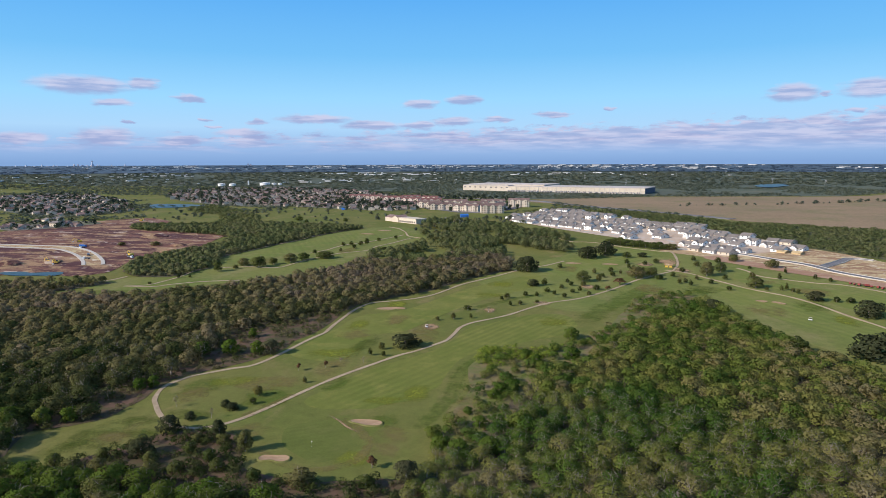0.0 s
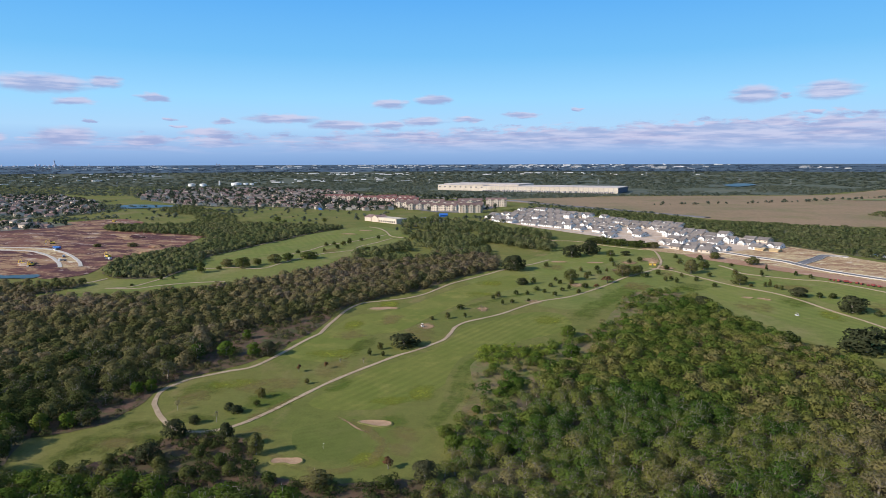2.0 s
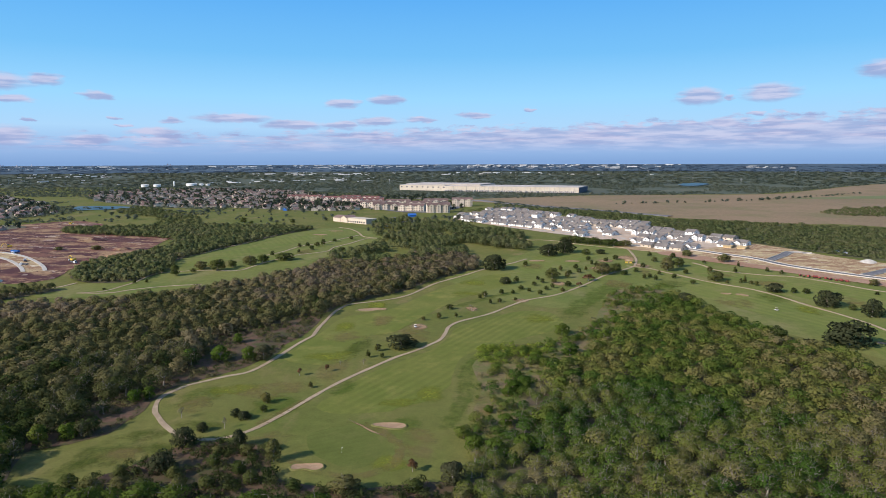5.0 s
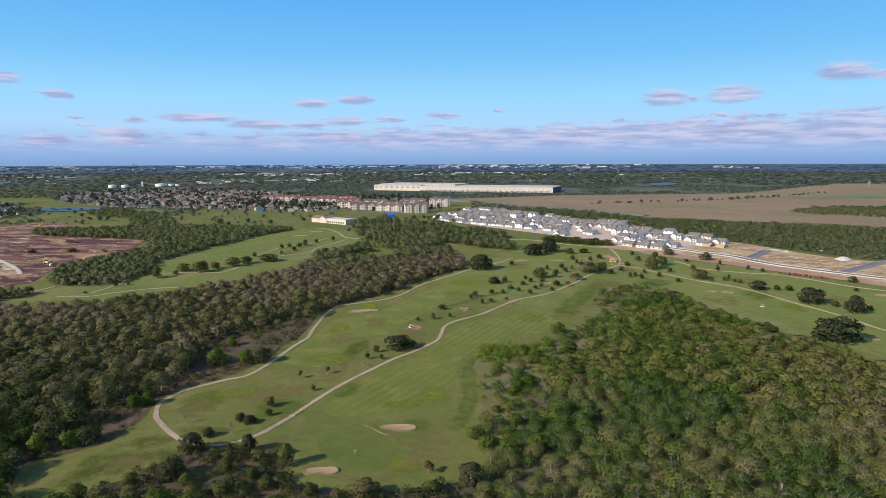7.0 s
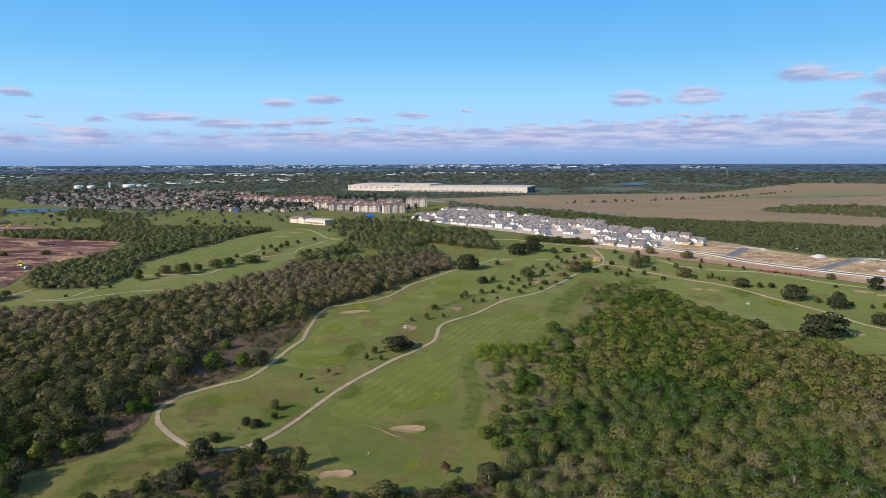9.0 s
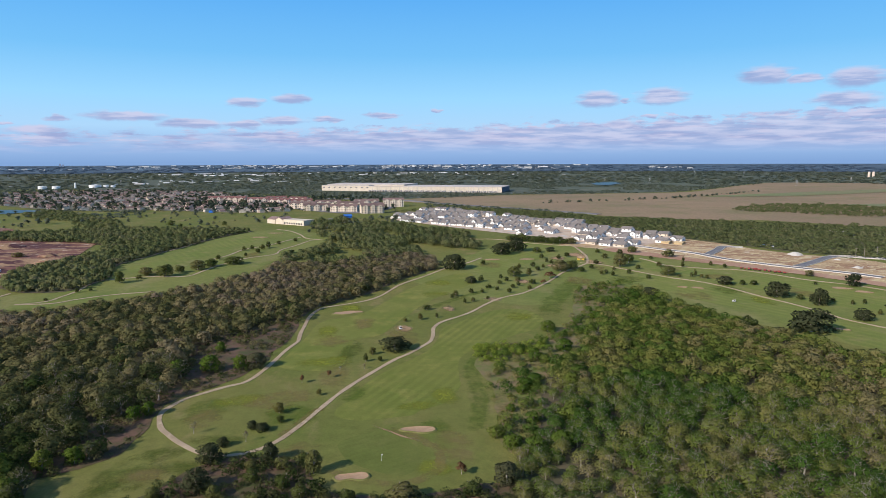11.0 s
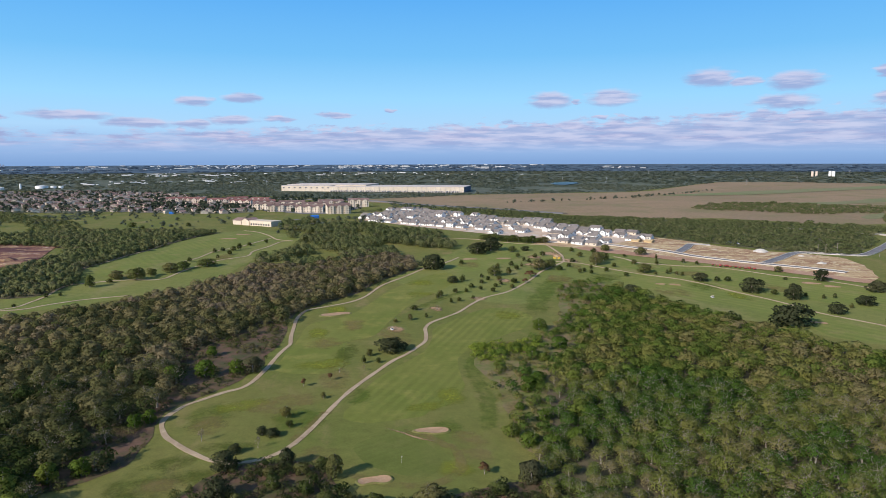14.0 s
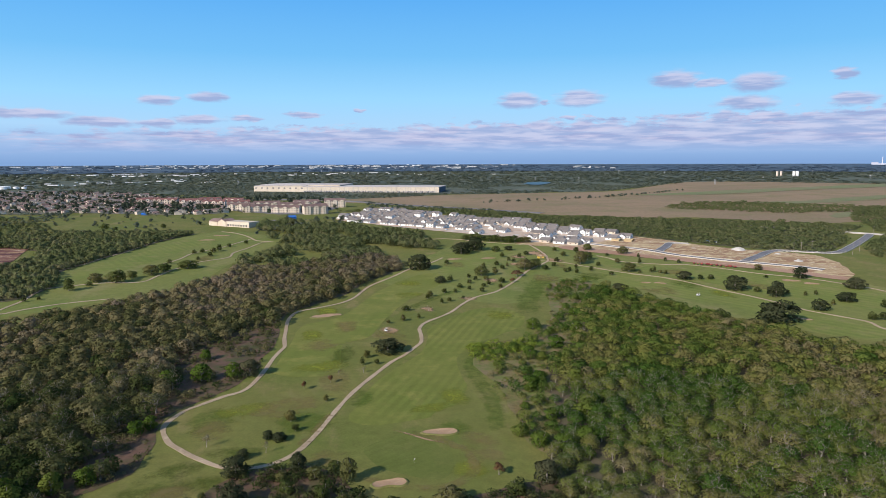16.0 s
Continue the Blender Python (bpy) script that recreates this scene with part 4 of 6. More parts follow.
def tri_mesh(name, v, f, mats, index=None, tint=None, normals=None):
    me = bpy.data.meshes.new(name)
    n = len(f)
    me.vertices.add(len(v))
    me.vertices.foreach_set("co", np.ascontiguousarray(v, np.float32).ravel())
    me.loops.add(3 * n)
    me.loops.foreach_set("vertex_index", np.ascontiguousarray(f, np.int32).ravel())
    me.polygons.add(n)
    me.polygons.foreach_set("loop_start", np.arange(0, 3 * n, 3, dtype=np.int32))
    for m in mats:
        me.materials.append(m)
    if index is not None:
        me.polygons.foreach_set("material_index", np.ascontiguousarray(index, np.int32))
    if tint is not None:
        me.attributes.new("tint", "FLOAT", "POINT").data.foreach_set("value", np.ascontiguousarray(tint, np.float32))
    me.update(calc_edges=True)
    if normals is not None:
        me.polygons.foreach_set("use_smooth", np.ones(n, bool))
        me.normals_split_custom_set_from_vertices(normals)
    return me


def inside(outline, x, y):
    px, py = np.array(outline, float).T
    hit = np.zeros(len(x), bool)
    j = len(px) - 1
    for i in range(len(px)):
        c = (py[i] > y) != (py[j] > y)
        hit ^= c & (x < (px[j] - px[i]) * (y - py[i]) / (py[j] - py[i] + 1e-9) + px[i])
        j = i
    return hit


def scatter(outline, spacing, seed, ragged=0.42):
    rng = np.random.default_rng(seed)
    ring = np.array([tuple(q) for q in spline(outline, True, 4)])
    lo, hi = ring.min(0), ring.max(0)
    gx, gy = np.meshgrid(np.arange(lo[0], hi[0], spacing), np.arange(lo[1], hi[1], spacing * 0.87))
    gx[1::2] += spacing / 2
    x = gx.ravel() + rng.uniform(-ragged, ragged, gx.size) * spacing
    y = gy.ravel() + rng.uniform(-ragged, ragged, gx.size) * spacing
    ok = inside(ring, x, y)
    return x[ok], y[ok]


def smooth_noise(x, y, size, seed):
    return np.array([noise.noise((a / size, b / size, seed * 7.3)) for a, b in zip(x, y)])


def wood(name, x, y, size, tint, shapes, mat, seed, label, tall=1.0):
    """Many trees as one mesh; shapes are shared round by turns."""
    rng = np.random.default_rng(seed)
    which = rng.integers(len(shapes), size=len(x))
    vs, fs, ms, ts, ns, n = [], [], [], [], [], 0
    for i, (lv, lf, wv, wf, ln) in enumerate(shapes):
        k = np.where(which == i)[0]
        if not len(k):
            continue
        v, f = (lv, lf) if wv is None else joined([(lv, lf), (wv, wf)])
        idx = np.zeros(len(f), int)
        idx[len(lf):] = 1
        a = rng.uniform(0, 2 * math.pi, len(k))
        s = size[k]
        sz = s * rng.uniform(0.8, 1.2, len(k)) * tall
        ca, sa = np.cos(a) * s, np.sin(a) * s
        p = np.stack([v[None, :, 0] * ca[:, None] - v[None, :, 1] * sa[:, None] + x[k][:, None],
                      v[None, :, 0] * sa[:, None] + v[None, :, 1] * ca[:, None] + y[k][:, None],
                      v[None, :, 2] * sz[:, None] + terrain(x[k], y[k])[:, None]], 2)
        vs.append(p.reshape(-1, 3))
        nn = np.zeros_like(v)
        nn[:len(ln)] = ln
        c0, s0 = np.cos(a)[:, None], np.sin(a)[:, None]
        ns.append(np.stack([nn[None, :, 0] * c0 - nn[None, :, 1] * s0, nn[None, :, 0] * s0 + nn[None, :, 1] * c0, np.repeat(nn[None, :, 2], len(k), 0)], 2).reshape(-1, 3))
        fs.append((f[None] + (np.arange(len(k)) * len(v))[:, None, None] + n).reshape(-1, 3))
        ms.append(np.tile(idx, len(k)))
        ts.append(np.repeat(tint[k], len(v)))
        n += len(k) * len(v)
    ob = new(name, tri_mesh(name, np.concatenate(vs), np.concatenate(fs), [mat, BARK], np.concatenate(ms), np.concatenate(ts), np.concatenate(ns)))
    return tagged(ob, label, "woods", kind="stuff")


def tree_thing(seed, leaves, leaf, mat, label, group, **kw):
    """One tree as a thing: trunk with its limbs, and the crown."""
    lv, lf, wv, wf, ln = tree_shape(seed, leaves, leaf, **kw)
    root = tagged(new("tree"), label, "tree", group=group)
    part("crown", tri_mesh("crown", lv, lf, [mat], normals=ln), None, root)
    part("trunk", tri_mesh("trunk", wv, wf, [BARK]), None, root, "grey-brown forked trunk with limbs")
    return root


def plant(protos, x, y, h, w, seed):
    """Stands a copy of one of the prototypes at (x, y), at that height and width."""
    r = random.Random(seed)
    p = r.choice(protos)
    m = Matrix.LocRotScale((x, y, float(terrain(x, y))), Euler((0, 0, r.uniform(0, 6.28))), (w / 7, w / 7, h / 7))
    return copy_thing(p, m)


def discard(ob):
    for o in (*ob.children_recursive, ob):
        bpy.data.objects.remove(o)


# the woods
NEAR_SHAPES = [tree_shape(10 + k, 740, 0.245, lobes=13, base=0.10, twigs=12 if k % 2 else 26, dome=0.5) for k in range(5)]
MID_SHAPES = [tree_shape(20 + k, 330, 0.385, lobes=9, base=0.06, trunk=False, dome=0.5) for k in range(4)]
LOW_SHAPES = [tree_shape(30 + k, 190, 0.52, lobes=11, base=0.05, trunk=False, dome=0.6) for k in range(4)]
FAR_SHAPES = [tree_shape(40 + k, 70, 1.1, lobes=6, base=0.03, trunk=False, skirt=2) for k in range(4)]
SCRUB_SHAPES = [tree_shape(45 + k, 70, 0.86, h=5.0, w=7.0, lobes=7, base=0.03, trunk=False, skirt=2, dome=0.6) for k in range(4)]
TOWN_SHAPES = [tree_shape(48 + k, 26, 1.5, lobes=5, base=0.03, trunk=False, skirt=2) for k in range(4)]
SHRUBS = [tree_shape(50 + k, 100, 0.46, h=4.0, w=7.0, lobes=7, base=0.05, trunk=False) for k in range(3)]
SMALL_CLUMPS = [tree_shape(64 + k, 16, 2.2, h=7.0, w=12.0, lobes=5, base=0.05, trunk=False, skirt=2) for k in range(4)]
CLUMPS = [tree_shape(60 + k, 30, 3.2, h=8.5, w=20.0, lobes=7, base=0.05, trunk=False) for k in range(4)]

NEAR_PROTOS = [tree_thing(70 + k, 1500, 0.20, LEAF_NEAR if k < 5 else LEAF_OLIVE, "mesquite tree with thin olive spring leaves in dense woods",
                          "trees at the near edge of the woods", lobes=11, base=0.12, twigs=34 if k % 2 else 16, dome=0.45) for k in range(6)]


def east_woods():
    x, y = scatter(WOOD_E, 5.7, 1)
    keep = ~(inside(BRUSH_E, x, y) & (np.random.default_rng(2).uniform(size=len(x)) < 0.97))
    x, y = x[keep], y[keep]
    r = np.hypot(x, y)
    rng = np.random.default_rng(3)
    tint = np.clip(0.40 + 0.55 * smooth_noise(x, y, 45, 1) + 0.0018 * (x - 110) + rng.normal(0, 0.23, len(x)), 0, 0.88)
    size = rng.uniform(0.84, 1.42, len(x)) * (1 - 0.2 * (x < 45))
    near = np.argsort(r)[:52]
    for i in near:
        plant(NEAR_PROTOS, float(x[i]), float(y[i]), 5.6 * size[i] * rng.uniform(0.8, 1.1), 7.8 * size[i], int(i))
    rest = np.ones(len(x), bool)
    rest[near] = False
    a, b = rest & (r < 275), rest & (r >= 275)
    wood("east_woods", x[a], y[a], size[a], tint[a], NEAR_SHAPES, LEAF_E, 4, "dense mesquite woods in yellow-green spring leaf", 0.76)
    wood("east_woods_far_side", x[b], y[b], size[b], tint[b], MID_SHAPES, LEAF_E, 5, "dense mesquite woods in yellow-green spring leaf", 0.76)
    x, y = scatter(BRUSH_E, 2.7, 6)
    k = rng.uniform(size=len(x)) < 0.30 + 0.9 * smooth_noise(x, y, 12, 8)
    x, y = x[k], y[k]
    wood("east_brush", x, y, rng.uniform(0.28, 0.88, len(x)) ** 1.5, rng.uniform(0, 0.9, len(x)), SHRUBS, LEAF_E, 7, "low green and dry brush at the edge of the woods")
    x, y = scatter([(18, 326), (46, 332), (58, 338), (50, 318), (34, 306), (20, 300)], 2.6, 10)
    k = rng.uniform(size=len(x)) < 0.62
    wood("lime_brush", x[k], y[k], rng.uniform(0.35, 0.8, k.sum()), rng.uniform(0, 1, k.sum()), SHRUBS, LEAF_LIME, 10, "bright lime-green brush at the edge of the woods")
    x, y = scatter(BRUSH_E, 6.5, 8)
    k = rng.uniform(size=len(x)) < 0.30
    x, y = x[k], y[k]
    wood("east_brush_trees", x, y, rng.uniform(0.5, 1.0, len(x)), rng.uniform(0, 0.4, len(x)), MID_SHAPES, LEAF_E, 9, "small rounded green trees in dry brush", 0.8)


def west_woods():
    x, y = scatter(WOOD_W, 5.7, 11)
    keep = ~(inside(BRUSH_W, x, y) & (np.random.default_rng(12).uniform(size=len(x)) < 0.8))
    x, y = x[keep], y[keep]
    r = np.hypot(x, y)
    rng = np.random.default_rng(13)
    # Near trees are greener, and darkened in colour for the dim near corner.
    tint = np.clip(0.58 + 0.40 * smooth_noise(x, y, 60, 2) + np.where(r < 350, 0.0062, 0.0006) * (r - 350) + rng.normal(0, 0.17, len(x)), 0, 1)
    size = rng.uniform(0.8, 1.42, len(x))
    a, b = r < 335, r >= 335
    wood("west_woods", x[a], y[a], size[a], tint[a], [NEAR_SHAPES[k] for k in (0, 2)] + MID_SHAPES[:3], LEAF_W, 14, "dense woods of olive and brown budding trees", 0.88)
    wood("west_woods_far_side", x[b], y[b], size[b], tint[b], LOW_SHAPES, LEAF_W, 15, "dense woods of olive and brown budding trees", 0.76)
    x, y = scatter(BRUSH_W, 2.7, 16)
    k = rng.uniform(size=len(x)) < 0.52 + 0.9 * smooth_noise(x, y, 12, 8)
    x, y = x[k], y[k]
    wood("west_brush", x, y, rng.uniform(0.22, 0.75, len(x)) ** 1.5, rng.uniform(0.0, 0.6, len(x)), SHRUBS, LEAF_W, 17, "low dry brush between woods and path")
    x, y = scatter(BRUSH_S, 2.6, 18)
    k = rng.uniform(size=len(x)) < 0.62 + 0.6 * smooth_noise(x, y, 10, 12)
    x, y = x[k], y[k]
    wood("south_brush", x, y, rng.uniform(0.25, 0.85, len(x)) ** 1.4, rng.uniform(0.0, 0.22, len(x)), SHRUBS, LEAF_W, 19, "tangled green and dry brush below the green")


THICKET_EDGE = [(-152, 158), (-138, 176), (-120, 173), (-100, 171), (-84, 170), (-66, 171), (-48, 172), (-34, 170), (-20, 164), (-18, 154), (-80, 150), (-150, 150)]


def south_thicket():
    """Lush broad trees standing close together below the green."""
    protos = [tree_thing(80 + k, 1300, 0.24, LEAF_THICKET if k < 4 else LEAF_LUSH, "lush green tree in a dense thicket below the green", "thicket trees", lobes=12, base=0.08, twigs=6, skirt=4) for k in range(5)]
    x, y = scatter(THICKET_EDGE, 7.2, 61)
    rng = random.Random(62)
    for i in range(len(x)):
        s = rng.uniform(0.75, 1.25)
        plant(protos, float(x[i]), float(y[i]), 7.4 * s, 9.8 * s, 900 + i)
    for p in protos:
        discard(p)


def far_woods():
    rng = np.random.default_rng(21)
    for name, outline, gap, seed, lo, hi in (("middle_woods", WOOD_MID, 6.2, 22, 0.8, 1.3), ("northwest_woods", WOOD_NW, 5.4, 23, 0.6, 1.25),
                                             ("bank_woods", WOOD_BANK, 5.6, 24, 0.6, 1.0)):
        x, y = scatter(outline, gap, seed)
        if name == "middle_woods":
            ok = smooth_noise(x, y, 42, 9) + 0.5 * smooth_noise(x, y, 14, 10) > -0.05
            x, y = x[ok], y[ok]
        tint = np.clip(0.42 + 0.5 * smooth_noise(x, y, 50, 3) + rng.normal(0, 0.2, len(x)), 0, 1)
        wood(name, x, y, rng.uniform(lo, hi, len(x)), tint, LOW_SHAPES if name != "northwest_woods" else SCRUB_SHAPES, LEAF_W if name == "bank_woods" else LEAF_MID, seed, "far belt of dark green trees")
    for name, outline, gap, seed in (("belt_woods", BELT, 6.7, 25), ("isle_woods", ISLE, 9.6, 26), ("corner_woods", CORNER, 7.5, 28), ("meadow_woods", MEADOW_WOOD, 8.0, 29), ("copse", COPSE, 6.6, 27)):
        x, y = scatter(outline, gap, seed)
        tint = np.clip(0.38 + 0.4 * smooth_noise(x, y, 70, 4) + rng.normal(0, 0.18, len(x)), 0, 1)
        wood(name, x, y, rng.uniform(0.6, 1.2, len(x)) ** 1.3 + 0.5 * (rng.uniform(size=len(x)) < 0.05), tint, SCRUB_SHAPES, LEAF_MID, seed, "belt of scrub trees behind the houses", 0.66)


east_woods()
west_woods()
south_thicket()
far_woods()
for p in NEAR_PROTOS:
    discard(p)


def horizon_woods():
    """Low tree clumps over all the far country, thinning into pasture."""
    rng = np.random.default_rng(31)
    outs = [FIELDS, OLD_SUB, WEST_SUB, SUBDIV, BELT, WOOD_NW, WOOD_MID, DIRT_W, [(-440, 1000), (-440, 1560), (40, 1500), (20, 980)], [(-275, 1850), (240, 1655), (345, 1700), (330, 1880), (-170, 2070)],
            [(612, 2040), (640, 2200), (690, 2280), (745, 2275), (735, 2160), (650, 2040)]]
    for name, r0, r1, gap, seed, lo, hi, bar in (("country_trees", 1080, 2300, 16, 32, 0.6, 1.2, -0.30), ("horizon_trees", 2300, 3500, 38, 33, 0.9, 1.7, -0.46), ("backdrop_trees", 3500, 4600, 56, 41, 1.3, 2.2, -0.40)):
        wedge = [(r0 * math.sin(radians(a)), r0 * math.cos(radians(a))) for a in range(-52, 53, 8)] + [(r1 * math.sin(radians(a)), r1 * math.cos(radians(a))) for a in range(52, -53, -8)]
        x, y = scatter(wedge, gap, seed)
        ok = smooth_noise(x, y, 210, 5) + 0.5 * smooth_noise(x, y, 60, 6) > bar
        for o in outs:
            ok &= ~inside(o, x, y)
        x, y = x[ok], y[ok]
        s = rng.uniform(lo, hi, len(x))
        tint = np.clip(0.4 + 0.6 * smooth_noise(x, y, 300, 7) + rng.normal(0, 0.15, len(x)), 0, 1)
        wood(name, x, y, s, tint, CLUMPS if r0 > 2000 else SMALL_CLUMPS, LEAF_RIM if r0 > 3000 else LEAF_FAR, seed, "far dark woodland reaching to the horizon, haze in its leaf colour", 0.5 if r0 < 2000 else 0.32)
    # street trees between the houses
    for outline, seed in ((OLD_SUB, 34), (WEST_SUB, 35), (EDGE_SUB, 36), ([(-430, 1290), (-400, 1500), (-90, 1530), (-20, 1250), (-90, 1110)], 37)):
        x, y = scatter(outline, 18, seed)
        ok = rng.uniform(size=len(x)) < 0.72
        x, y = x[ok], y[ok]
        wood("street_trees", x, y, rng.uniform(0.75, 1.35, len(x)), rng.uniform(0, 1.0, len(x)), TOWN_SHAPES, LEAF_TOWN, seed, "leafy garden trees among the houses")
    # scattered bushes in the west fields and along the field hedges
    for outline, gap, share, seed in (([(-560, 900), (-700, 1080), (-620, 1240), (-420, 1170), (-210, 1120), (-190, 860), (-280, 870)], 22, 0.30, 38),
                                      ([(300, 1300), (600, 1420), (900, 1640), (880, 1665), (590, 1440), (290, 1320)], 14, 0.5, 39),
                                      ([(-140, 850), (-90, 1000), (20, 1000), (-20, 900), (-100, 800)], 12, 0.5, 40)):
        x, y = scatter(outline, gap, seed)
        ok = rng.uniform(size=len(x)) < share
        x, y = x[ok], y[ok]
        wood("field_bushes", x, y, 0.25 + rng.uniform(0.3, 1.05, len(x)) ** 2, rng.uniform(0, 0.7, len(x)), FAR_SHAPES, LEAF_FAR, seed, "scattered dark bushes in open grass, haze in the leaf colour", 0.8)


horizon_woods()

# single trees on the course: x, y, height, width
OAKS = [(-82, 208, 8.0, 8.0), (-63, 209, 7.6, 5.3), (-81, 190, 7.8, 8.7), (-23, 327, 8.1, 15.6), (27, 555, 15.4, 20.2), (79, 628, 13.6, 19.5),
        (96, 646, 16.1, 18.9), (35, 498, 6.5, 8.7), (239, 430, 12.3, 17.1), (252, 404, 12.6, 11.9), (206, 342, 15.0, 25.0), (223, 472, 7.7, 11.8),
        (151, 433, 9.8, 11.3), (311, 454, 11.4, 11.4), (252, 363, 8.1, 11.0), (287, 381, 7.5, 13.1), (323, 413, 9.0, 14.6), (-74, 234, 3.4, 3.4),
        (-70, 232, 3.3, 4.6), (-81, 220, 3.6, 3.6), (-87, 303, 9.0, 9.4), (11, 188, 8.5, 8.0), (130, 641, 5.5, 9.9)]
SAPLINGS = [(-67, 248, 4.5, 3.6), (-65, 239, 3.0, 2.6), (-34, 320, 4.0, 3.1), (-37, 309, 3.8, 2.2), (-30, 309, 2.7, 2.2), (-54, 266, 2.6, 2.1),
            (-8, 387, 4.1, 3.1), (-17, 383, 2.4, 2.4), (-3, 412, 4.0, 5.1), (2, 391, 3.1, 2.1), (16, 445, 3.5, 2.7), (19, 452, 4.3, 3.9),
            (23, 429, 3.7, 2.2), (29, 434, 3.0, 3.0), (40, 441, 2.3, 2.3), (43, 502, 4.8, 4.4), (46, 479, 3.3, 5.0), (51, 470, 3.3, 2.5),
            (58, 460, 4.0, 3.2), (69, 484, 4.2, 2.5), (60, 513, 3.6, 2.7), (84, 521, 6.3, 3.6), (81, 490, 4.7, 6.0)]
SAPLINGS_2 = [(112, 578, 4.5, 3.0), (103, 552, 3.8, 2.4), (96, 560, 4.4, 3.9), (82, 552, 4.3, 3.3), (144, 520, 4.0, 3.1), (149, 524, 3.6, 3.2),
              (151, 513, 4.4, 3.1), (181, 539, 4.2, 3.7), (159, 535, 3.7, 2.8), (173, 626, 4.3, 4.3), (235, 469, 4.0, 4.5), (245, 469, 3.2, 2.4),
              (249, 420, 4.0, 4.4), (215, 504, 5.2, 2.6), (211, 502, 4.3, 2.2), (217, 498, 3.4, 2.6), (219, 493, 3.8, 2.6), (201, 502, 3.0, 2.6),
              (211, 587, 3.0, 3.0), (221, 542, 5.6, 2.8), (233, 568, 4.9, 2.4), (297, 360, 6.5, 7.2), (264, 335, 4.7, 6.7)]
SAPLINGS_3 = [(265, 409, 3.6, 2.4), (273, 402, 3.5, 2.3), (282, 403, 3.5, 2.4), (271, 374, 3.3, 2.6), (287, 462, 2.7, 2.7), (242, 467, 4.4, 5.3),
              (270, 334, 4.7, 4.7), (-223, 525, 3.7, 4.2), (-248, 478, 3.4, 2.5), (-186, 615, 4.3, 4.3), (-175, 670, 4.7, 4.1), (-165, 633, 3.9, 2.8),
              (-158, 655, 4.6, 4.6), (-158, 678, 5.9, 5.9), (-154, 687, 7.2, 4.8), (-169, 678, 4.1, 4.7), (-148, 713, 4.3, 4.3), (-133, 731, 5.1, 3.8),
              (-126, 652, 4.0, 7.9), (-241, 483, 2.6, 2.6), (-257, 453, 2.0, 2.4), (-270, 647, 2.8, 2.8), (-252, 667, 2.9, 2.3)]
BROAD = [(-48, 199, 8.6, 5.6), (72, 519, 9.9, 11.7), (114, 537, 11.1, 13.9), (126, 546, 8.5, 11.3), (115, 635, 6.6, 9.3), (131, 534, 4.6, 6.5),
         (170, 552, 13.3, 12.4), (184, 570, 8.8, 9.8), (196, 511, 8.8, 13.2), (207, 625, 7.5, 10.7), (231, 595, 8.7, 11.2), (302, 493, 5.1, 7.2),
         (172, 345, 9.0, 10.8), (-232, 511, 9.9, 8.1), (-223, 540, 8.0, 12.3), (-207, 536, 10.8, 14.1), (-200, 551, 7.2, 8.7), (-189, 563, 9.3, 13.8),
         (-182, 577, 8.1, 12.1), (-166, 590, 7.7, 18.5), (-309, 898, 4.7, 6.2), (-326, 914, 7.9, 11.1), (-256, 915, 6.3, 7.9), (-20, 180, 6.0, 9.0), (-409, 628, 4.5, 9.0), (-374, 635, 5.0, 11.0)]
THICKET_S = [(-104, 178, 4.6, 6.0), (-96, 176, 4.4, 7.0), (-88, 178, 4.6, 6.5), (-80, 177, 4.4, 7.0), (-70, 178, 4.6, 6.0), (-62, 180, 4.6, 6.0), (-56, 190, 5.0, 5.0), (-66, 195, 4.0, 4.4),
             (-58, 203, 4.0, 4.8), (-75, 186, 4.0, 5.0), (-92, 186, 4.0, 5.0), (-50, 184, 4.6, 5.6), (-36, 181, 4.0, 5.0), (0, 182, 4.4, 6.0), (-52, 207, 3.2, 4.0), (-68, 203, 3.0, 4.0)]
THICKET_E = [(43, 233, 7.5, 10.5), (32, 268, 5.5, 7.5), (34, 212, 6.5, 8.5), (62, 356, 7.0, 9.5), (52, 268, 7.5, 9.0), (37, 272, 5.5, 7.5), (76, 322, 7.0, 9.0), (83, 344, 6.5, 8.5), (96, 380, 5.5, 7.5), (17, 212, 6.0, 7.5), (24, 208, 6.5, 7.5), (13, 221, 5.0, 6.5), (45, 310, 5.0, 7.0),
             (-140, 196, 8.5, 9.5), (-146, 204, 8.0, 9.0), (-134, 188, 8.0, 9.0), (-142, 182, 8.5, 9.5), (-150, 192, 8.0, 9.0)]
THICKET = [(-107, 299, 8.7, 9.4), (-94, 302, 7.7, 8.1), (-110, 330, 5.9, 5.3), (-120, 245, 6.2, 5.8), (-116, 249, 5.4, 4.9), (-125, 210, 6.7, 6.5), (-120, 295, 8.0, 7.9),
           (-133, 206, 7.6, 6.8), (62, 318, 7.5, 9.5), (48, 300, 5.0, 6.5), (30, 262, 4.5, 5.5), (28, 232, 5.0, 6.0), (40, 320, 3.2, 4.5), (25, 296, 2.8, 4.2), (22, 244, 3.0, 3.6)]
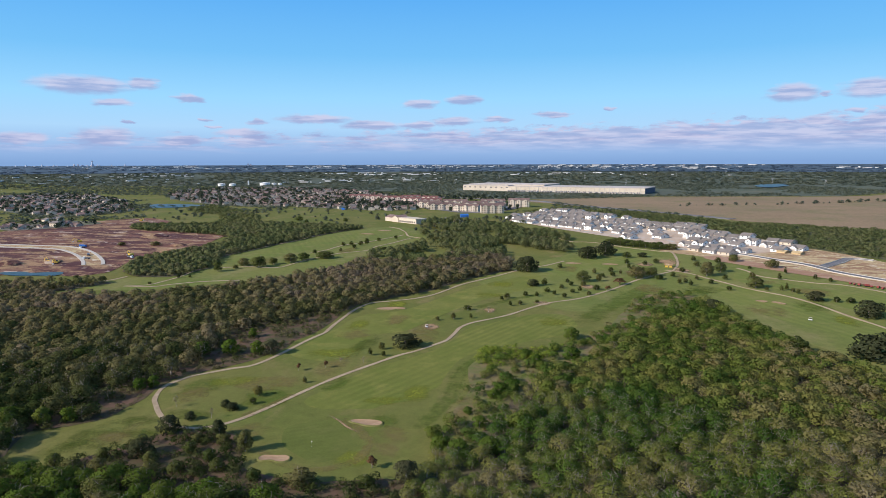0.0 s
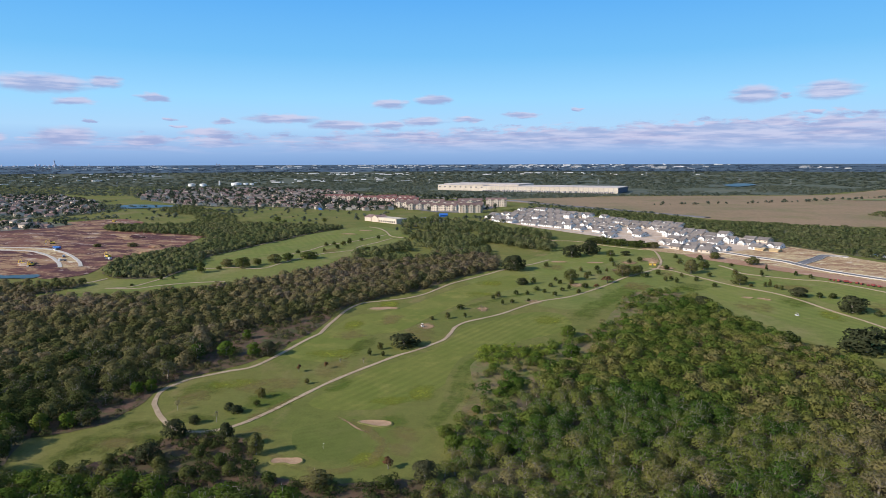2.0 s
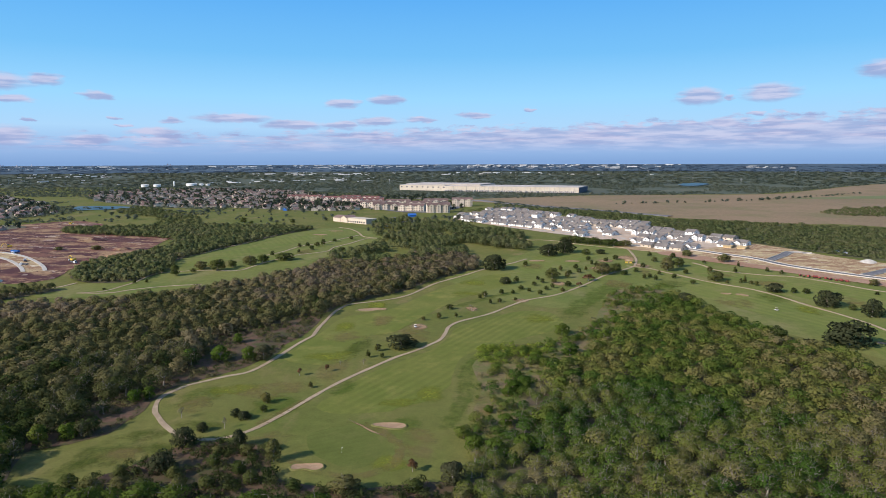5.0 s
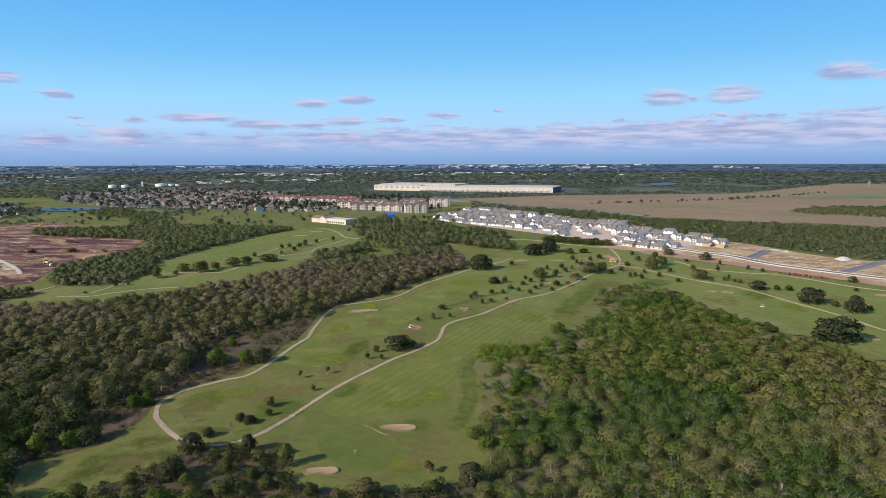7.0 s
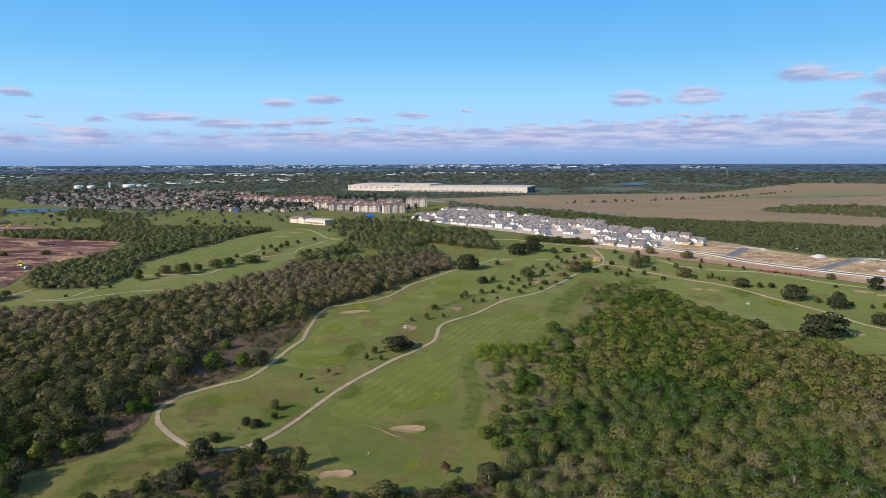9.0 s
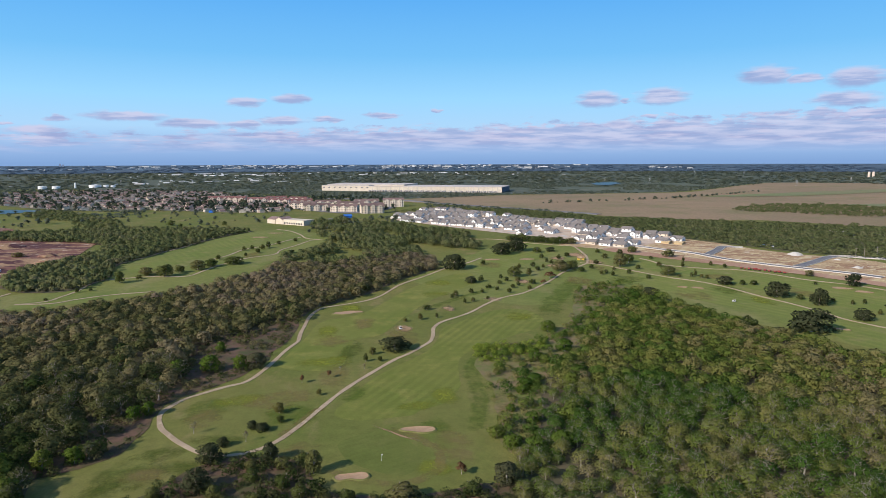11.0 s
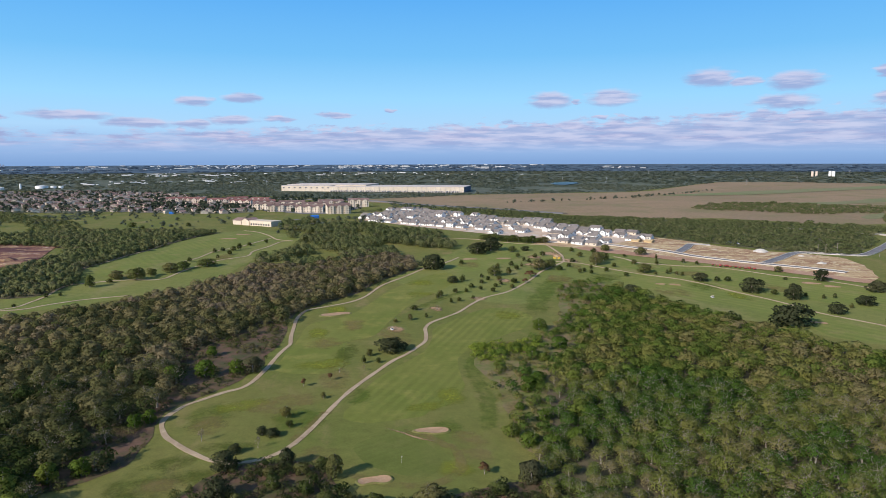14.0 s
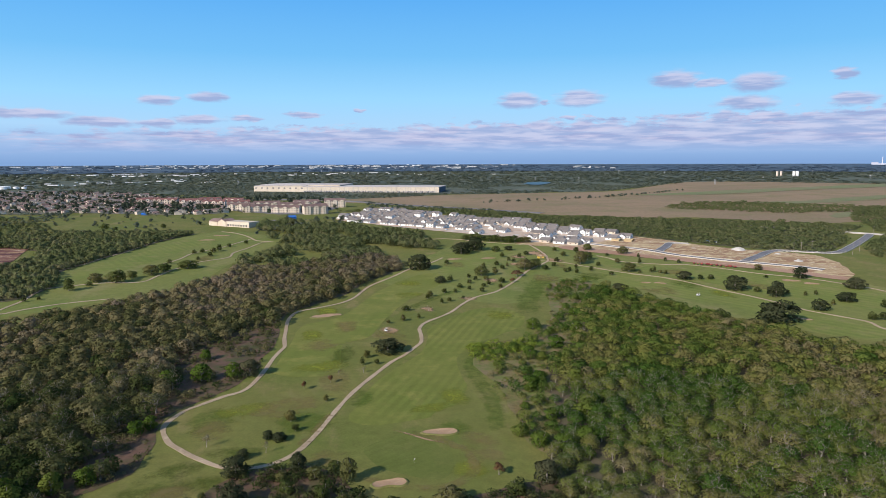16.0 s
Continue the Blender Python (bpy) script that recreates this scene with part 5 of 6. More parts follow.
SAPLINGS_4 = [(54, 573, 4.5, 4.0), (112, 601, 4.7, 4.2), (127, 595, 4.1, 4.1), (115, 572, 4.0, 3.5), (138, 607, 4.7, 4.7), (96, 542, 4.2, 3.8), (88, 537, 3.7, 3.7), (122, 561, 4.8, 3.9),
              (56, 492, 3.4, 3.4), (63, 502, 3.9, 3.1), (64, 478, 3.3, 3.3), (72, 502, 3.9, 3.9), (75, 472, 3.3, 3.3), (39, 462, 3.2, 2.8), (31, 462, 3.6, 3.6), (143, 546, 4.2, 3.8),
              (153, 566, 4.4, 4.4), (167, 521, 4.1, 3.6), (175, 499, 3.9, 3.5), (203, 548, 4.7, 4.2), (248, 546, 4.2, 2.8), (255, 536, 3.7, 2.8), (170, 594, 5.1, 4.6), (192, 616, 5.3, 4.8)]
RUSSET = [(99, 510, 5.7, 8.8), (89, 488, 4.2, 5.1), (-2, 195, 3.6, 3.4), (-52, 287, 3.6, 2.0), (-63, 281, 3.5, 2.0)]
BARE = [(-94, 231, 4.2, 2.5), (-74, 223, 4.0, 2.0), (11, 409, 3.6, 5.0), (-48, 297, 2.1, 2.1), (-37, 298, 2.7, 2.1), (83, 334, 6.5, 5.5)]
HEDGEROW = [(104 + 6 * k, 724 - 4 * k + (k * 37 % 7), 7 + k % 3, 10 + k % 4) for k in range(0, 11)]


def single_trees():
    kinds = ((OAKS, LEAF_DARK, 1300, 0.33, "dark live oak with a broad dense crown on mown grass", "live oaks", 10, 0, 0.0),
             (SAPLINGS + SAPLINGS_2 + SAPLINGS_3 + SAPLINGS_4, LEAF_YOUNG, 420, 0.5, "small young tree on mown grass", "young trees on the course", 7, 6, 0.1),
             (BROAD + HEDGEROW + THICKET_S, LEAF_LUSH, 1100, 0.34, "broad olive shade tree beside the fairway", "shade trees", 9, 10, 0.08),
             (THICKET + THICKET_E, LEAF_GREEN, 1100, 0.34, "fresh green rounded tree at the edge of the woods", "green trees at the edge", 9, 4, 0.06),
             (RUSSET, LEAF_RED, 420, 0.45, "small russet tree on mown grass", "russet trees", 6, 10, 0.2),
             (BARE, LEAF_OLIVE, 130, 0.3, "bare young tree with a few leaves", "bare young trees", 6, 18, 0.25))
    for spots, mat, leaves, leaf, label, group, lobes, twigs, base in kinds:
        protos = [tree_thing(100 + 7 * k + lobes, leaves, leaf, mat, label, group, lobes=lobes, twigs=twigs, base=base, skirt=5 if base <= 0.1 else 0) for k in range(4)]
        for i, (x, y, h, w) in enumerate(spots):
            plant(protos, x, y, h * (1.12 if w < 5 else 1.0), w * (1.15 if w < 5 else 1.0), 500 + i)
        for p in protos:
            discard(p)


single_trees()
# ------------------------------------------------------------------ buildings


def box(bm, x0, x1, y0, y1, z0, z1):
    v = [bm.verts.new(c) for c in ((x0, y0, z0), (x1, y0, z0), (x1, y1, z0), (x0, y1, z0), (x0, y0, z1), (x1, y0, z1), (x1, y1, z1), (x0, y1, z1))]
    for q in ((3, 2, 1, 0), (4, 5, 6, 7), (0, 1, 5, 4), (1, 2, 6, 5), (2, 3, 7, 6), (3, 0, 4, 7)):
        bm.faces.new([v[k] for k in q])


def boxed(x0, x1, y0, y1, z0, z1):
    bm = bmesh.new()
    box(bm, x0, x1, y0, y1, z0, z1)
    return bm


def prism(bm, profile, a, b, along_x):
    """Extrudes an upright profile of (across, z) from a to b."""
    def at(u, z, t):
        return (t, u, z) if along_x else (u, t, z)
    v0 = [bm.verts.new(at(u, z, a)) for u, z in profile]
    v1 = [bm.verts.new(at(u, z, b)) for u, z in profile]
    n = len(profile)
    bm.faces.new(v0)
    bm.faces.new(v1[::-1])
    for k in range(n):
        bm.faces.new((v0[k], v1[k], v1[(k + 1) % n], v0[(k + 1) % n]))
    bmesh.ops.recalc_face_normals(bm, faces=bm.faces[:])


def gabled(walls, roof, x0, x1, y0, y1, z0, h, rise, along_x, eave=0.45):
    lo, hi = (y0, y1) if along_x else (x0, x1)
    a, b = (x0, x1) if along_x else (y0, y1)
    m = (lo + hi) / 2
    prism(walls, [(lo, z0), (hi, z0), (hi, h), (m, h + rise), (lo, h)], a, b, along_x)
    s = rise / (m - lo)
    prism(roof, [(lo - eave, h - eave * s + 0.05), (m, h + rise + 0.05), (hi + eave, h - eave * s + 0.05), (hi + eave, h - eave * s + 0.3), (m, h + rise + 0.32), (lo - eave, h - eave * s + 0.3)],
          a - eave, b + eave, along_x)


def house(w, d, storeys, wall_mat, roof_mat, label, group, plain=False):
    """A small house: walls, pitched roof with a street gable, garage door, door and windows."""
    root = tagged(new("house"), label, "house", group=group)
    h = 2.75 * storeys
    walls, roof = bmesh.new(), bmesh.new()
    gabled(walls, roof, -w / 2, w / 2, -d / 2 + 2.5, d / 2, -0.6, h, d * 0.18, True)
    gabled(walls, roof, -w / 2 + 0.4, w * 0.1, -d / 2, -d / 2 + 5.5, -0.6, h - 0.15, w * 0.17, False)
    part("wall", walls, wall_mat, root)
    part("roof", roof, roof_mat, root, "shingled pitched roof")
    f = -d / 2 - 0.05
    if not plain:
        part("garage_door", boxed(-w / 2 + 0.9, -w * 0.02, f, f + 0.12, 0, 2.2), PALE, root, "pale garage door")
        part("door", boxed(w * 0.18, w * 0.18 + 1.0, -d / 2 + 2.42, -d / 2 + 2.56, 0, 2.1), DARK_PANEL, root, "dark front door")
    spots = []
    for s in range(storeys):
        z = 0.9 + 2.9 * s
        spots += [(w * 0.34, -d / 2 + 2.4, z, 0), (-w * 0.3, d / 2 - 0.02, z, 0), (w * 0.2, d / 2 - 0.02, z, 0), (w / 2 - 0.02, 0.8, z, 1), (-w / 2 - 0.06, 2.0, z, 1)]
        if s:
            spots.append((-w * 0.22, f, z, 0))
    for x, y, z, side in spots[:3 if plain else None]:
        if side:
            part("window", boxed(x, x + 0.1, y - 0.7, y + 0.7, z, z + 1.3), GLASS, root, "dark window pane")
        else:
            part("window", boxed(x - 0.7, x + 0.7, y, y + 0.1, z, z + 1.3), GLASS, root, "dark window pane")
    return root


def put(root, x, y, turn, scale=1.0):
    return copy_thing(root, Matrix.LocRotScale((x, y, float(terrain(x, y)) + 0.12), Euler((0, 0, radians(turn))), (scale, scale, scale)))


def new_houses():
    """Rows of new white houses along streets that slant across the plot."""
    protos = [house(13, 15, 1, WHITE, SHINGLE, "new single-storey white house with a grey shingle roof", "new houses"),
              house(11.5, 13, 2, WHITE, SHINGLE, "new two-storey white house with a grey shingle roof", "new houses"),
              house(13, 15, 1, CREAM, SHINGLE, "new single-storey cream house with a grey shingle roof", "new houses")]
    u = Vector((0.72, -0.69)).normalized()
    n = Vector((-u.y, u.x))
    rng = random.Random(5)
    ring = [tuple(q) for q in spline(SUBDIV, True, 3)]
    o = Vector((205, 662))
    spots = []
    row, across = 0, 8.0
    while across < 330:
        for k in range(-60, 40):
            p = o + n * across + u * (k * 15.2 + (row % 3) * 4)
            open_lot = 95 < p.x < 195 and 735 < p.y < 840
            if inside(ring, np.array([p.x]), np.array([p.y]))[0] and rng.random() < (0.35 if open_lot else 0.88):
                spots.append((p, row))
        across += 21 if row % 2 == 0 else 34
        row += 1
    turn = math.degrees(math.atan2(u.y, u.x))
    for p, row in spots:
        q = rng.choice((0, 0, 0, 0, 0, 1, 2) if row > 0 else (0, 0, 2))
        put(protos[q], p.x + rng.uniform(-1, 1), p.y + rng.uniform(-1, 1), turn + (180 if row % 2 == 0 else 0) + rng.uniform(-3, 3), rng.uniform(0.90, 1.0))
    for c in range(1, 6):
        a = o + n * (c * 55 - 9.5) - u * 420
        pts = [a + u * 60 * k for k in range(11)]
        pts = [q for q in pts if inside(ring, np.array([q.x]), np.array([q.y]))[0]]
        if len(pts) > 1:
            ribbon("street", [tuple(q) for q in pts], 8, PALE, 0.1, "pale new concrete street between houses", "road")
    for p in protos:
        discard(p)


def old_houses():
    protos = [house(14, 15, 1, BRICK, BROWN_ROOF, "older brick house with a brown shingle roof", "older houses", True),
              house(13, 14, 2, BRICK, BROWN_ROOF, "older two-storey brick house with a brown roof", "older houses", True),
              house(15, 15, 1, CREAM, BROWN_ROOF, "older stucco house with a brown shingle roof", "older houses", True),
              house(14, 16, 2, CREAM, SHINGLE, "older stucco house with a grey roof", "older houses", True)]
    rng = random.Random(8)
    spots = []
    for outline, gap, chance, turn in ((OLD_SUB, 25, 0.76, 25), (WEST_SUB, 26, 0.76, -35), (EDGE_SUB, 24, 0.6, -20)):
        x, y = scatter(outline, gap, 50 + int(gap), 0.15)
        for a, b in zip(x, y):
            if rng.random() < chance:
                spots.append((math.hypot(a, b), rng.choice(protos), float(a), float(b), turn + rng.choice((0, 90, 180, 270)) + rng.uniform(-12, 12), rng.uniform(0.68, 0.9)))
    spots.sort(key=lambda q: q[0])
    for _, p, a, b, t, s in spots[:130]:
        put(p, a, b, t, s)
    # the rest, too far to tell apart, in one mesh
    vs, fs, ms, n = [], [], [], 0
    mats = [BRICK, CREAM, BROWN_ROOF, SHINGLE, GLASS]
    for _, p, a, b, t, s in spots[130:]:
        m = Matrix.LocRotScale((a, b, float(terrain(a, b)) + 0.12), Euler((0, 0, radians(t))), (s, s, s))
        for c in p.children:
            for q in c.data.vertices:
                vs.append(tuple(m @ q.co))
            for q in c.data.polygons:
                fs.append([n + i for i in q.vertices])
                ms.append(mats.index(c.data.materials[0]))
            n += len(c.data.vertices)
    me = mesh_of("far_houses", vs, fs, None)
    for q in mats:
        me.materials.append(q)
    me.polygons.foreach_set("material_index", ms)
    tagged(new("far_houses", me), "far rows of brick and stucco houses with brown roofs", "houses", kind="stuff")
    for p in protos:
        discard(p)


def apartment(w, d, storeys, roof_mat, wall_mat, label):
    root = tagged(new("apartment_block"), label, "apartment block", group="apartment blocks")
    h = 3.1 * storeys
    walls, roof = bmesh.new(), bmesh.new()
    gabled(walls, roof, -w / 2, w / 2, -d / 2, d / 2, -1, h, d * 0.20, True, 0.7)
    for k in (-0.32, 0.0, 0.32):
        gabled(walls, roof, w * k - 3.5, w * k + 3.5, -d / 2 - 1.6, -d / 2 + 5, -1, h + 0.2, 1.8, False, 0.4)
    part("wall", walls, wall_mat, root)
    part("roof", roof, roof_mat, root, "long pitched roof")
    n = int(w / 4.2)
    for s in range(storeys):
        for k in range(n):
            x = -w / 2 + (k + 0.5) * w / n
            bay = any(abs(x - w * q) < 3.4 for q in (-0.32, 0.0, 0.32))
            y = -d / 2 - (1.66 if bay else 0.06)
            part("window", boxed(x - 0.8, x + 0.8, y, y + 0.1, s * 3.1 + 0.8, s * 3.1 + 2.3), GLASS, root, "dark window")
    return root


def apartments():
    a = apartment(46, 17, 3, BROWN_ROOF, CREAM, "three-storey cream apartment block with a brown roof")
    b = apartment(40, 17, 3, RED_ROOF, BRICK, "three-storey apartment block with a red roof")
    c = apartment(38, 18, 4, BROWN_ROOF, CREAM, "four-storey cream apartment block with a grey-brown roof")
    for p, x, y, t in ((c, -63, 1100, 12), (a, -110, 1130, -10), (a, -160, 1160, 10), (a, -190, 1205, -8), (a, -60, 1175, 80), (a, -105, 1200, 5), (c, -28, 1245, 0), (a, -150, 1250, 0),
                       (a, -80, 1270, 10), (b, -205, 1290, 12), (b, -250, 1310, -5), (b, -300, 1350, 5), (b, -350, 1385, -8), (b, -390, 1400, 10), (b, -270, 1390, 20), (b, -220, 1360, -20)):
        put(p, x, y, t)
    for p in (a, b, c):
        discard(p)
    patch("car_park", [(-60, 1090), (-20, 1230), (-100, 1300), (-240, 1330), (-230, 1240), (-190, 1170), (-120, 1095)], ASPHALT, 0.1, "grey asphalt car park round the blocks", "car park", 2, 40, False)


def clubhouse():
    root = tagged(new("clubhouse"), "long low cream clubhouse with flat and pitched roofs", "clubhouse")
    root.location, root.rotation_euler = (-168, 925, float(terrain(-168, 925))), (0, 0, radians(-38))
    walls, roof = bmesh.new(), bmesh.new()
    gabled(walls, roof, -38, -22, -9, 9, -1, 6, 3, True)
    gabled(walls, roof, -20, -6, -10, 9, -1, 6, 3.5, False)
    part("wall", walls, CREAM, root)
    part("roof", roof, BROWN_ROOF, root, "grey-brown pitched roof")
    part("hall", boxed(-6, 34, -9, 10, -1, 6.5), CREAM, root, "plain cream hall")
    part("flat_roof", boxed(-6.3, 34.3, -9.3, 10.3, 6.5, 7.0), PANEL, root, "pale flat roof")
    for k in range(8):
        pane = part("window", boxed(-4 + k * 4.6, -1.5 + k * 4.6, -9.12, -9.0, 1.0, 3.2), GLASS, root, "dark window")
        part("sill", boxed(-4.1 + k * 4.6, -1.4 + k * 4.6, -9.2, -9.0, 0.85, 0.99), PALE, pane, "pale sill")
    patch("car_park", [(-143, 966), (-111, 905), (-88, 946), (-122, 1005)], ASPHALT, 0.12, "grey asphalt car park by the clubhouse", "car park", 1, 25, False)


def warehouse():
    """A very long pale distribution hall in two bodies, with dock doors."""
    root = tagged(new("warehouse"), "very long pale concrete warehouse with dock doors", "warehouse")
    a, b = Vector((-232, 1880)), Vector((252, 1715))
    mid = (a + b) / 2
    root.location = (mid.x, mid.y, float(terrain(mid.x, mid.y)))
    root.rotation_euler = (0, 0, math.atan2(b.y - a.y, b.x - a.x))
    half = (b - a).length / 2
    part("low_hall", boxed(-half * 0.45, half, 0, 120, -2, 14), PANEL, root, "pale panelled long hall")
    part("low_roof", boxed(-half * 0.45 - 0.5, half + 0.5, -0.5, 120, 14, 14.8), METAL_ROOF, root, "white flat roof")
    part("high_hall", boxed(-half, -half * 0.10, 40, 170, -2, 17), PANEL, root, "taller pale panelled hall")
    part("high_roof", boxed(-half - 0.5, -half * 0.10 + 0.5, 39.5, 170, 17, 18), METAL_ROOF, root, "white flat roof")
    part("west_hall", boxed(-half, -half * 0.451, 0, 39.9, -2, 15.5), PANEL, root, "pale panelled end hall")
    part("west_roof", boxed(-half - 0.5, -half * 0.4515, -0.5, 39.4, 15.5, 16.3), METAL_ROOF, root, "white flat roof")
    part("end_wall", boxed(half + 0.02, half + 1.0, 2, 118, -2, 13), DARK_PANEL, root, "dark blue-grey end wall")
    n = 70
    for k in range(n):
        x = -half * 0.43 + (k + 0.5) * half * 1.41 / n
        part("dock_door", boxed(x - 1.6, x + 1.6, -0.3, -0.05, 0.2, 4.0), DARK_PANEL if k % 3 else PALE, root, "dock door")
    for k in range(28):
        x = -half * 0.43 + (k + 0.5) * half * 1.41 / 28
        part("pier", boxed(x - 0.6, x + 0.6, -0.7, -0.02, -2, 13.9), PALE, root, "pale wall pier")
    for k in range(9):
        x = -half + 4 + k * half * 0.053 * 1.2
        part("window", boxed(x, x + 5, -0.3, -0.05, 9, 12), DARK_PANEL, root, "dark high window band")
    tr = tagged(new("semi_trailer"), "white parked semi-trailer in the warehouse yard", "trailer", group="trailers in the yard")
    part("trailer_box", boxed(-1.3, 1.3, -7, 7, 1.2, 4.0), METAL_ROOF, tr)
    for s in (-5, -4):
        part("wheel", boxed(-1.25, 1.25, s - 0.45, s + 0.45, 0, 1.0), TYRE, tr, "black wheels")
    rng = random.Random(3)
    m = Matrix.Translation(root.location) @ Matrix.Rotation(root.rotation_euler.z, 4, "Z")
    for k in range(46):
        if rng.random() < 0.75:
            x = -half * 0.40 + k * half * 1.35 / 46
            q = m @ Vector((x, -26, 0))
            q.z = float(terrain(q.x, q.y)) + 0.15
            copy_thing(tr, Matrix.Translation(q) @ Matrix.Rotation(root.rotation_euler.z, 4, "Z"))
    discard(tr)
    c = [m @ Vector((x, y, 0)) for x, y in ((-half, -50), (half + 60, -50), (half + 60, 20), (-half, 20))]
    patch("truck_yard", [(q.x, q.y) for q in c], PALE, 0.05, "pale concrete truck yard", "yard", 2, 60, False)


def far_buildings():
    """Sheds and halls scattered through the far country, towers on the skyline, tanks and silos."""
    rng = random.Random(12)
    shed = tagged(new("far_shed"), "far pale flat-roofed commercial building", "building", group="far buildings")
    part("wall", boxed(-20, 20, -10, 10, -2, 7), WHITE, shed)
    part("roof", boxed(-20.3, 20.3, -10.3, 10.3, 7, 7.8), METAL_ROOF, shed)
    spots = []
    while len(spots) < 620:
        az, r = rng.uniform(-46, 48), rng.choice((rng.uniform(2400, 2900), rng.uniform(3050, 3350), rng.uniform(3900, 4700), rng.uniform(4100, 4700), rng.uniform(3900, 4700)))
        if (r < 3000 and az > -8) or noise.noise((az * 0.13, r * 0.0016, 3)) < -0.12 + 0.026 * max(az - 10, 0):
            continue
        x, y = r * math.sin(radians(az)), r * math.cos(radians(az))
        s = rng.uniform(0.3, 0.9) * (r / 3300)
        z = float(terrain(x, y)) + rng.uniform(1, 4)
        size = (s * rng.choice((0.16, 0.22, 0.3, 0.45, 0.7, 1.2)), s, s * rng.uniform(0.3, 0.6))
        spots.append((r, Matrix.LocRotScale((x, y, z), Euler((0, 0, radians(rng.uniform(-20, 20) - az))), size)))
    spots.sort(key=lambda q: q[0])
    for r, m in spots[:240]:
        copy_thing(shed, m)
    vs, fs, ms = [], [], []
    for r, m in spots[240:]:
        for i, c in enumerate(shed.children):
            fs += [[len(vs) + k for k in q.vertices] for q in c.data.polygons]
            ms += [i] * len(c.data.polygons)
            vs += [tuple(m @ q.co) for q in c.data.vertices]
    me = mesh_of("farthest_sheds", vs, fs, None)
    for c in shed.children:
        me.materials.append(c.data.materials[0])
    me.polygons.foreach_set("material_index", ms)
    tagged(new("farthest_sheds", me), "pale flat roofs scattered under the horizon", "buildings", kind="stuff")
    discard(shed)
    tower = tagged(new("city_tower"), "far pale city tower block on the skyline", "tower", group="city towers")
    part("shaft", boxed(-12, 12, -12, 12, -10, 30), CITY, tower)
    part("crown_floor", boxed(-9, 9, -9, 9, 30, 34), CITY, tower)
    for k in range(34):
        az = rng.choice((rng.gauss(-40.6, 0.8), rng.gauss(-38.0, 0.5))) if k < 28 else rng.uniform(-44, -34)
        r = 4700
        s = rng.uniform(0.5, 1.0)
        x, y = r * math.sin(radians(az)), r * math.cos(radians(az))
        copy_thing(tower, Matrix.LocRotScale((x, y, float(terrain(x, y))), Euler((0, 0, radians(45 - az))), (s * 0.4, s * 0.4, rng.uniform(0.15, 0.5))))
    for az, hgt in ((-26.2, 0.9), (-26.0, 0.7), (11.0, 0.5)):
        x, y = 4700 * math.sin(radians(az)), 4700 * math.cos(radians(az))
        copy_thing(tower, Matrix.LocRotScale((x, y, float(terrain(x, y))), Euler((0, 0, radians(-az))), (0.4, 0.4, hgt * 0.6)))
    discard(tower)

    def drum(name, label, category, x, y, radius, height, mat, group="", stretch=1.0):
        root = tagged(new(name), label, category, group=group)
        root.location = (x, y, float(terrain(x, y)))
        bm = bmesh.new()
        bmesh.ops.create_cone(bm, cap_ends=True, segments=32, radius1=radius, radius2=radius, depth=height + 2, matrix=Matrix.Translation((0, 0, height / 2 - 1)))
        part("shell", bm, mat, root)
        bm = bmesh.new()
        bmesh.ops.create_cone(bm, cap_ends=True, segments=32, radius1=radius * 1.01, radius2=radius * 0.15, depth=radius * 0.1, matrix=Matrix.Translation((0, 0, height + radius * 0.05)))
        part("dome", bm, mat, root)
        return root
    drum("storage_tank", "large white steel storage tank", "tank", -1036, 1975, 11.5, 9.5, WHITE, "storage tanks")
    drum("storage_tank", "large white steel storage tank", "tank", -1003, 1985, 10.5, 9, WHITE, "storage tanks")
    drum("storage_tank", "large white steel storage tank", "tank", -936, 2080, 17, 8.5, WHITE, "storage tanks")
    drum("storage_tank", "small white steel storage tank", "tank", -908, 2090, 8, 7.5, WHITE, "storage tanks")
    drum("storage_tank", "small white steel storage tank", "tank", -889, 2095, 7, 7, WHITE, "storage tanks")
    drum("standpipe", "slim white water standpipe", "tank", -975, 2040, 2.5, 17, WHITE)
    for x, y in ((1780, 2420), (1792, 2412)):
        drum("silo", "tall reddish-brown concrete silo", "silo", x, y, 4.4, 20, BRICK, "silos")
    for x, y in ((1832, 2388), (1842, 2381)):
        drum("silo", "tall white concrete silo", "silo", x, y, 5.4, 21, WHITE, "silos")
    # power station with stacks
    x, y = 4600 * math.sin(radians(43.5)), 4600 * math.cos(radians(43.5))
    st = tagged(new("power_station"), "far pale power station with two stacks", "power station")
    st.location, st.rotation_euler = (x, y, float(terrain(x, y))), (0, 0, radians(-43))
    part("turbine_hall", boxed(-60, -25, -14, 14, -5, 17), CITY, st)
    part("boiler_house", boxed(-24.8, 45, -12, 14, -5, 10), CITY, st)
    for sx in (-6, 22):
        bm = bmesh.new()
        bmesh.ops.create_cone(bm, cap_ends=True, segments=16, radius1=3.6, radius2=2.6, depth=52, matrix=Matrix.Translation((sx, 0, 22)))
        part("stack", bm, CITY, st, "tall pale stack")
    # observation tower on the skyline
    x, y = 4690 * math.sin(radians(-37.75)), 4690 * math.cos(radians(-37.75))
    ot = tagged(new("observation_tower"), "slim observation tower with a round top house", "tower")
    ot.location = (x, y, float(terrain(x, y)))
